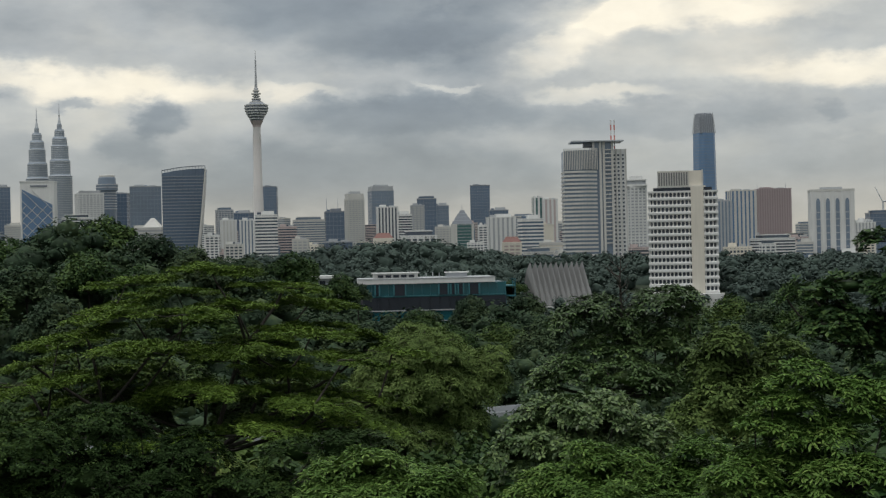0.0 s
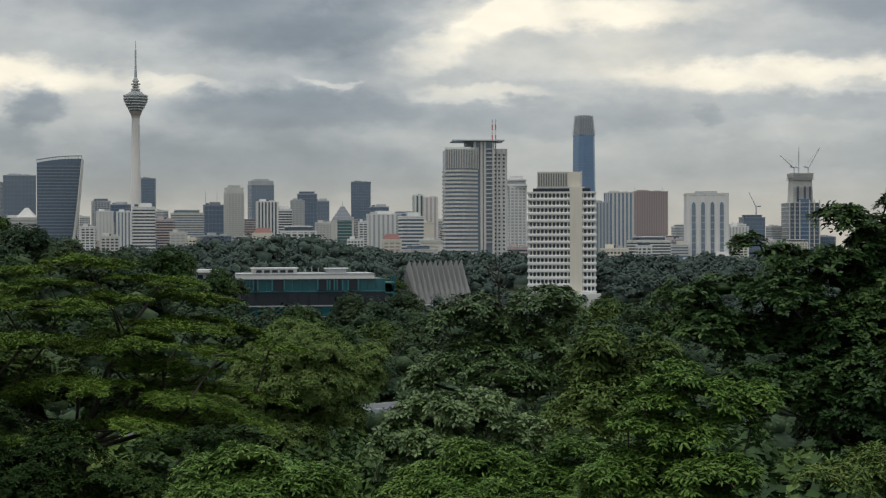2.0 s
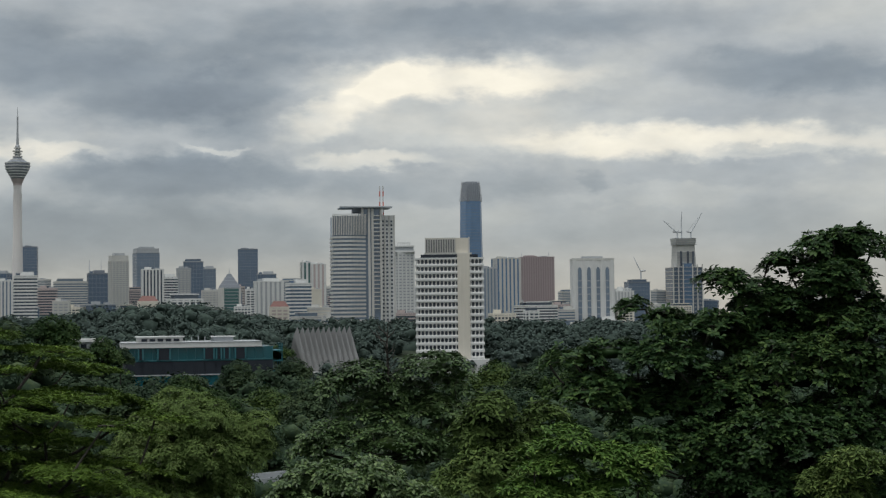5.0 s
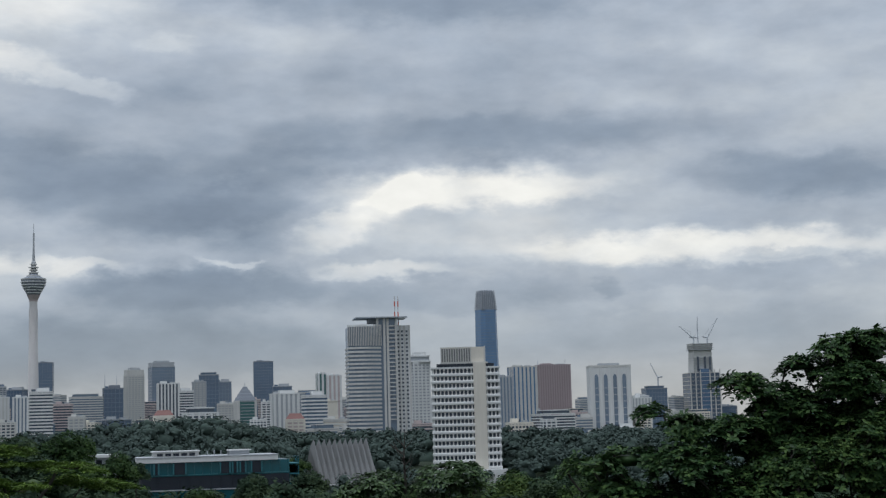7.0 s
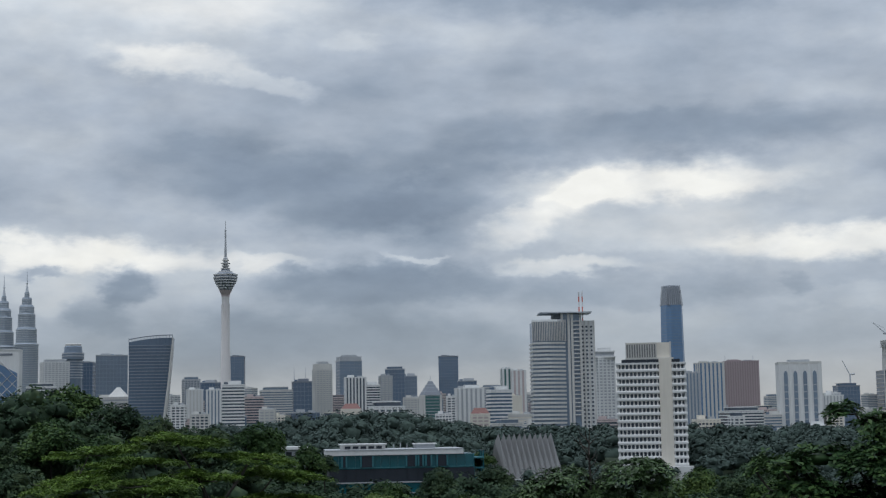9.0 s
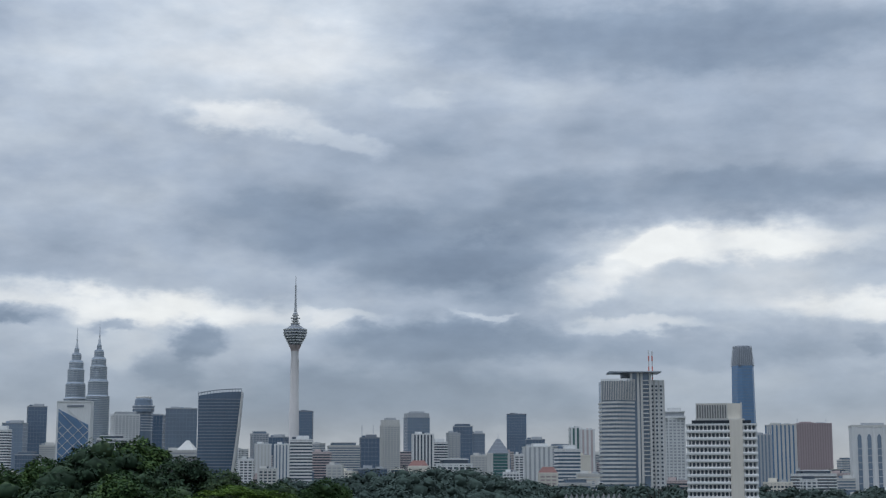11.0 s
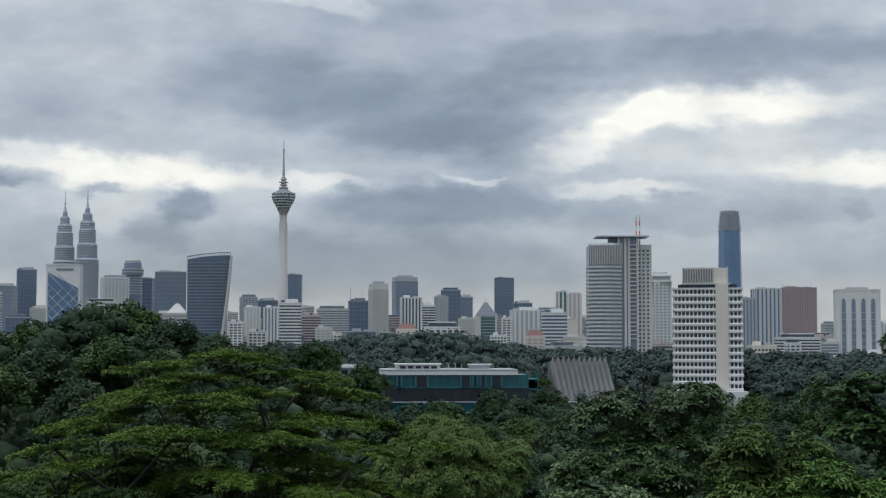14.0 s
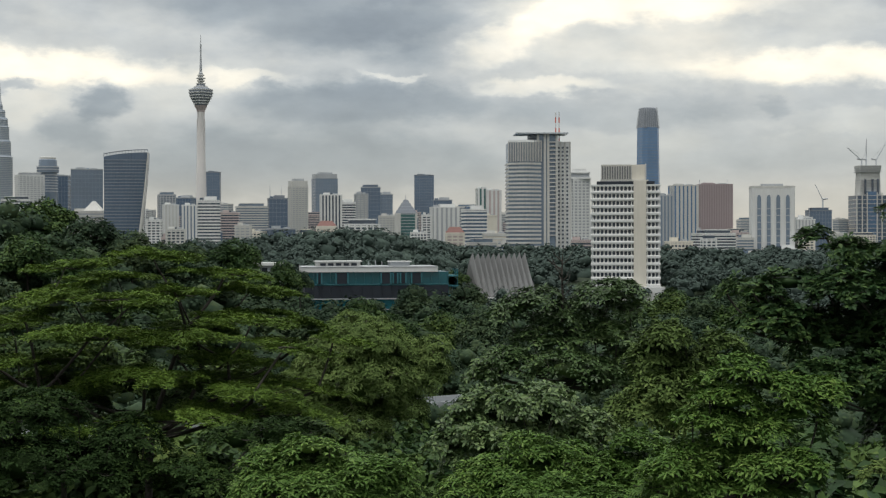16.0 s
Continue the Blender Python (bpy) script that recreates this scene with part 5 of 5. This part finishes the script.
grown_tree("young tree with pale green pinnate sprays", (5.9, 50.0, 40.0), [
    (-1.2, -0.2, 13.0, 0.64, 0.37), (0.0, 0.4, 12.7, 1.12, 0.41), (-2.1, 0.3, 12.3, 1.12, 0.41), (-0.7, -0.4, 12.0, 1.69, 0.45), (1.5, -0.0, 12.3, 0.94, 0.45),
    (2.5, -0.0, 13.1, 0.79, 0.41), (2.3, 0.2, 12.2, 1.12, 0.49), (-3.0, 0.3, 11.7, 1.12, 0.45), (0.5, -1.2, 11.5, 2.81, 0.49)], LEAF_BRIGHT, 0.8, 0.27, cover=2.0, flat=0.4, ratio=0.3, leaves=6, thick=0.2, droop=0.2, up=1.2, spread=0.25, seed=10)
grown_tree("slender tree with bright green leaf sprays", (10.3, 43.0, 40.0), [
    (-0.1, -0.2, 16.3, 0.61, 0.32), (-0.8, 0.2, 15.8, 0.55, 0.29), (1.0, 0.2, 15.7, 0.89, 0.29), (-0.5, -0.2, 15.3, 0.89, 0.35), (-1.0, -0.0, 14.7, 0.97, 0.42),
    (0.3, -0.1, 14.5, 0.97, 0.39), (1.4, 0.1, 14.9, 0.89, 0.35), (-0.7, 0.4, 13.8, 1.29, 0.48), (-2.0, -0.4, 13.4, 0.97, 0.48), (0.7, -0.6, 13.5, 1.29, 0.48),
    (-0.6, 0.8, 12.8, 2.26, 0.48), (2.2, -0.0, 15.6, 0.64, 0.32)], LEAF_BRIGHT, 0.75, 0.27, cover=1.9, flat=0.42, ratio=0.3, leaves=6, thick=0.2, droop=0.25, up=1.1, spread=0.3, seed=11, singles=200)
grown_tree("large dark tree with broad glossy leaves in rosettes", (18.4, 46.0, 34.0), [
    (0.9, -0.3, 28.0, 0.69, 0.24), (2.2, 0.4, 27.8, 1.03, 0.69), (-0.1, 0.2, 27.4, 0.72, 0.24), (1.2, -0.3, 26.9, 1.29, 0.72), (-2.3, -0.0, 26.9, 0.59, 0.21),
    (-1.4, -0.0, 26.6, 0.78, 0.28), (-0.5, 0.2, 26.0, 1.21, 0.59), (-5.2, 0.1, 26.0, 0.45, 0.22), (-4.3, -0.3, 25.6, 0.72, 0.24), (-2.9, -0.5, 25.4, 1.07, 0.45),
    (-1.6, 0.5, 24.9, 1.47, 0.72), (-7.2, -0.1, 24.4, 0.86, 0.28), (-5.9, 0.3, 24.6, 0.95, 0.38), (-4.2, -0.7, 24.4, 1.29, 0.62), (-6.4, -0.1, 23.4, 1.29, 0.66),
    (-4.6, 0.4, 23.0, 1.55, 0.83), (-2.4, -0.5, 23.3, 1.72, 1.03), (-0.3, 0.6, 25.2, 1.38, 0.79), (1.9, 0.7, 25.8, 1.55, 1.03), (1.9, -0.3, 28.2, 0.69, 0.28)], LEAF_GLOSSY, 0.68, 0.22, cover=2.1, flat=0.42, ratio=0.5, leaves=7, thick=0.3, droop=0.1, up=0.9, seed=12, name="broad_leaved_tree", singles=300)
grown_tree("dark glossy spreading tree under a taller one", (17.4, 44.6, 34.0), [
    (-1.4, -0.7, 20.8, 1.84, 1.00), (0.6, 0.7, 24.0, 2.01, 1.09), (2.7, 0.5, 24.2, 1.84, 1.84), (-0.1, -0.6, 22.0, 2.34, 1.00), (-2.5, -0.0, 21.8, 1.50, 0.84),
    (2.1, -0.1, 22.1, 2.01, 1.17), (0.2, 0.4, 20.2, 2.68, 1.00), (2.6, 0.6, 20.0, 2.01, 1.00), (-4.3, -0.5, 21.6, 1.17, 0.67)], LEAF_GLOSSY, 0.68, 0.22, cover=2.0, flat=0.45, ratio=0.5, leaves=7, thick=0.3, droop=0.1, up=0.9, seed=15, name="broad_leaved_tree")
grown_tree("pale green feathery bush top", (15.7, 38.0, 42.0), [
    (1.1, -0.2, 13.9, 0.64, 0.43), (0.8, 0.3, 13.2, 0.85, 0.43), (-1.0, 0.3, 12.4, 1.00, 0.31), (0.3, -0.3, 12.1, 1.14, 0.43), (1.2, -0.0, 11.8, 1.00, 0.57),
    (-2.4, -0.1, 12.0, 1.00, 0.31)], LEAF_OLIVE, 0.55, 0.22, cover=1.9, flat=0.4, ratio=0.28, leaves=6, thick=0.15, droop=0.2, up=1.2, seed=13)
grown_tree("dense dark tree under a flame tree", (-19.5, 97.0, 28.0), [
    (-7.1, -1.3, 19.9, 3.27, 1.64), (-3.1, 1.1, 20.9, 2.91, 1.45), (-8.3, 0.9, 17.4, 3.27, 1.82), (-3.2, -0.9, 17.6, 3.64, 1.82), (1.2, -0.0, 17.5, 2.91, 1.64),
    (7.0, -0.1, 17.0, 2.55, 1.09), (9.9, 0.3, 19.1, 1.82, 1.09), (2.7, 0.7, 19.3, 2.18, 1.45), (-11.5, -1.2, 21.1, 2.91, 1.82), (12.5, -0.9, 19.5, 1.82, 1.09)], LEAF_SHADED, 2.0, 0.34, cover=1.5, flat=0.22, ratio=0.42, leaves=5, thick=0.4, up=0.9, seed=4, core=0.5)
grown_tree("mid-green dense tree behind a flame tree", (-22.2, 134.0, 20.0), [
    (-5.6, -1.5, 30.1, 4.02, 2.01), (-11.9, 1.5, 29.7, 4.02, 1.76), (-0.9, 1.0, 27.5, 3.52, 2.26), (4.6, -0.8, 25.4, 3.01, 2.01), (-7.5, -0.0, 25.6, 5.02, 2.26),
    (-14.0, -0.2, 25.8, 4.52, 2.26), (8.6, 0.5, 27.3, 3.01, 1.76), (12.1, 0.8, 24.2, 2.76, 1.76), (14.6, -1.1, 22.6, 2.51, 1.51)], LEAF_DARK, 1.9, 0.5, cover=1.7, flat=0.5, ratio=0.5, leaves=4, thick=0.4, seed=14)


# ---- the woods ----
def crown_shape(rng, leaf, cover, mat):
    """One forest crown of unit radius, its top at 0: a heap of rounded heads, with its trunk."""
    masses = [(0, 0, -0.42, 0.55, 0.42)]
    for i in range(8):
        a = 2 * math.pi * i / 8 + rng.uniform(-0.35, 0.35)
        q, r = rng.uniform(0.42, 0.68), rng.uniform(0.28, 0.44)
        masses.append((q * math.cos(a), q * math.sin(a), -rng.uniform(0.5, 1.15), r, r * 0.8))
    spots = pads(rng, masses, 0.24, -0.5)
    P, N = pad_leaves(rng, spots, 0.6, cover / (3 * leaf * leaf * 0.55 * 0.5))
    crown = leaf_mesh("crown", rng, P, N, leaf, mat, 0.55, 3, 0.2, 0.4, 0.45)
    tubes = [([(0, 0, -3.2), (0.01, 0, -2.0), (0, 0.01, -1.1)], [0.055, 0.04, 0.03], 6)]
    tubes += [([(0, 0.01, -1.3), tuple(m[:3])], [0.026, 0.01], 4) for m in masses]
    return tubes_mesh("trunk", tubes, BARK), crown, cores_mesh("inner_foliage", masses, 0.6, mat)


def forest_tree(shape, x, y, top, radius, label, group, turn, tall=1.0):
    ob = thing("forest_tree", (x, y, top), label, "tree", group, turn)
    ob.scale = (radius, radius, radius * tall)
    for name, mesh in zip(("trunk", "crown", "inner_foliage"), shape):
        part(name, mesh, None, ob)


# x, y, height of the top, radius of the crown
HILL = [(-90, 400, 69.9, 10.0), (-101, 393, 68.0, 9.5), (-110, 380, 64.5, 8.5), (-75, 385, 65.2, 8.8), (-118, 372, 62.5, 9.0), (-64, 382, 61.6, 8.0),
        (-83, 352, 61.1, 8.6), (-94, 340, 58.2, 8.4), (-70, 345, 57.0, 8.0), (-58, 402, 58.9, 8.0), (-99, 320, 54.9, 8.5), (-80, 312, 52.0, 8.0), (-131, 380, 61.4, 9.0),
        (-113, 332, 53.5, 8.6), (-126, 345, 55.0, 9.0)]
SLOPE = [(-56, 430, 58.5, 8.4), (-46, 460, 59.0, 8.8), (-47, 402, 53.5, 8.0), (-34, 500, 52.0, 7.0), (-29, 508, 48.8, 5.0), (-40, 440, 51.0, 8.0), (-32, 380, 44.3, 8.0),
         (-57, 360, 47.0, 8.0), (-66, 325, 46.0, 8.5), (-50, 470, 55.5, 7.5), (-20, 385, 42.0, 8.5), (-45, 350, 42.5, 8.5)]
VALLEY = [(9, 492, 44.5, 7.0), (25, 556, 47.5, 6.0), (29, 530, 43.5, 7.0), (16, 442, 37.9, 8.5), (-10, 432, 37.7, 8.0), (1, 422, 38.3, 8.0), (28, 424, 39.8, 9.0),
          (99, 520, 41.3, 10.5), (107, 500, 40.0, 11.0), (115, 482, 38.8, 10.0), (78, 384, 39.1, 9.5), (78, 560, 33.5, 8.0), (126, 560, 41.5, 10.0),
          (140, 600, 42.5, 11.0), (120, 440, 37.0, 10.0), (-8, 480, 40.5, 8.0), (-5, 526, 38.5, 8.0)]


def woods():
    rng = np.random.default_rng(21)
    far = [crown_shape(rng, 0.13, 1.0, m) for m in (LEAF_DARK, LEAF_WOOD, LEAF_DARK, LEAF_WOOD)]
    near = [crown_shape(rng, 0.21, 0.4, m) for m in (LEAF_DARK, LEAF_GLOSSY, LEAF_DARK, LEAF_OLIVE)]
    told = ("big dark rounded tree crown on a wooded hill", "dense dark green hill tree with billowing crown")
    for i, (x, y, top, radius) in enumerate(HILL + SLOPE + VALLEY):
        forest_tree(far[i % 4], x, y, top, radius, told[i % 2], "trees on the hill", float(rng.uniform(0, 360)), float(rng.uniform(0.75, 0.95)))
    labels = ("dark green forest tree with a rounded crown", "mid-green forest tree with an uneven crown")
    r = 62.0
    while r < 215:
        gap = 9.5 if r < 150 else 12.0
        k = int(r * radians(49) / gap)
        for i in range(k + 1):
            side = radians(-20 + 49 * (i + rng.uniform(-0.3, 0.3)) / k)
            q = r + rng.uniform(-0.4, 0.4) * gap
            x, y = q * math.sin(side), q * math.cos(side)
            if clear_of(x, y):
                continue
            n = int(rng.integers(len(near)))
            top = canopy(x, y) + rng.uniform(-1.5, 1.0) - (5.0 if x < 5 and y < 125 else 0.0)
            forest_tree(near[n], x, y, top, float(rng.uniform(4.2, 6.6)), labels[n % 2], "forest trees", float(rng.uniform(0, 360)))
        r += gap * 0.95
    wood_sheet(rng, "valley_woods", 215, 640, 0.0031, 13.0, 560, LEAF_WOOD, "dense dark green woods filling the valley", 300)
    wood_sheet(rng, "far_woods", 640, 1150, 0.0025, 16.0, 350, LEAF_HAZED, "dark green wooded slopes before the town", 0)
    wood_sheet(rng, "distant_woods", 1150, 1600, 0.003, 26.0, 70, LEAF_HAZED, "dark green tree belt at the foot of the town", 0)


def clear_of(x, y):
    """Kept free of trees: the buildings, the railway, and a bay before the halls."""
    for cx, cy, a, b in KEEP_FREE:
        if abs(x - cx) < a and abs(y - cy) < b:
            return True
    return abs(y - 300 - 0.7 * (x + 7)) < 8.5


KEEP_FREE = [(-3, 550, 30, 18), (-45, 540, 11, 10), (63, 800, 21, 22), (131, 830, 24, 24)]


def wood_sheet(rng, name, r0, r1, leaf, gap, count, mat, label, thin):
    """A stretch of wood as one sheet of crowns, too many to count; every crown is a cluster of rounded heads. Nearer than thin it is sparser."""
    P, N, S = [], [], []
    cores = []
    r = float(r0)
    while r < r1:
        k = int(r * radians(49) / gap)
        for i in range(k + 1):
            side = radians(-20 + 49 * (i + rng.uniform(-0.4, 0.4)) / k)
            q = r + rng.uniform(-0.5, 0.5) * gap
            x, y = q * math.sin(side), q * math.cos(side)
            if clear_of(x, y) or any(math.hypot(x - a, y - b) < c * 0.95 for a, b, e, c in HILL + SLOPE + VALLEY):
                continue
            rad = gap * rng.uniform(0.5, 0.9)
            top = canopy(x, y) + rng.uniform(-5.5, 1.5)
            few = (count * 2 // 3 if r < thin else count) // 6
            cores.append((x, y, top - rad * 0.95, rad * 0.62, rad * 0.5))
            for h in range(6):
                a, e = rng.uniform(0, 6.28), (0 if h == 0 else rad * rng.uniform(0.4, 0.8))
                w = rad * rng.uniform(0.3, 0.55)
                d = rng.normal(size=(few, 3))
                d /= np.linalg.norm(d, axis=1)[:, None]
                d = d[d[:, 2] > -0.3]
                z = top - w * 0.8 - (0 if h == 0 else rad * rng.uniform(0.1, 0.75))
                cores.append((x + e * math.cos(a), y + e * math.sin(a), z, w * 0.72, w * 0.56))
                P.append(np.array([x + e * math.cos(a), y + e * math.sin(a), z]) + d * np.array([w, w, w * 0.8]) * rng.uniform(0.86, 1.1, len(d))[:, None])
                N.append(d)
                S.append(np.full(len(d), r * leaf))
        r += gap * 0.85
    P, N, S = np.concatenate(P), np.concatenate(N), np.concatenate(S)
    ob = new(name, leaf_mesh(name, rng, P, N, S, mat, 0.7, 1, 0.1, 0.75, 0.25))
    tagged(ob, label, "woods", kind="stuff")
    part("inner_foliage", cores_mesh("inner_foliage", cores, 1.0, mat, 1), mat, ob)


woods()


def bare_twigs(x, y, z):
    """Dead twigs that stand out of a crown."""
    rng = np.random.default_rng(5)
    ob = thing("dead_branch", (x, y, z), "bare grey dead branch rising from a dark crown", "branch")
    tubes = [([(0, 0, -1.5), (0.05, 0, 0), (0.0, 0, 1.4), (0.1, 0, 3.0)], [0.1, 0.085, 0.06, 0.015], 6)]
    for i in range(11):
        h = rng.uniform(-0.3, 2.4)
        a, q = rng.uniform(-1, 1), rng.uniform(0.6, 1.5)
        tubes.append(([(0.03, 0, h), (a * q * 0.6, rng.uniform(-0.4, 0.4), h + q * 0.35), (a * q, rng.uniform(-0.5, 0.5), h + q * 0.85)], [0.04, 0.03, 0.008], 4))
    for i, t in enumerate(tubes):
        part("stem" if i == 0 else "twig", tubes_mesh("twig", [t], BARK), BARK, ob)


bare_twigs(10.4, 89.0, 56.5)
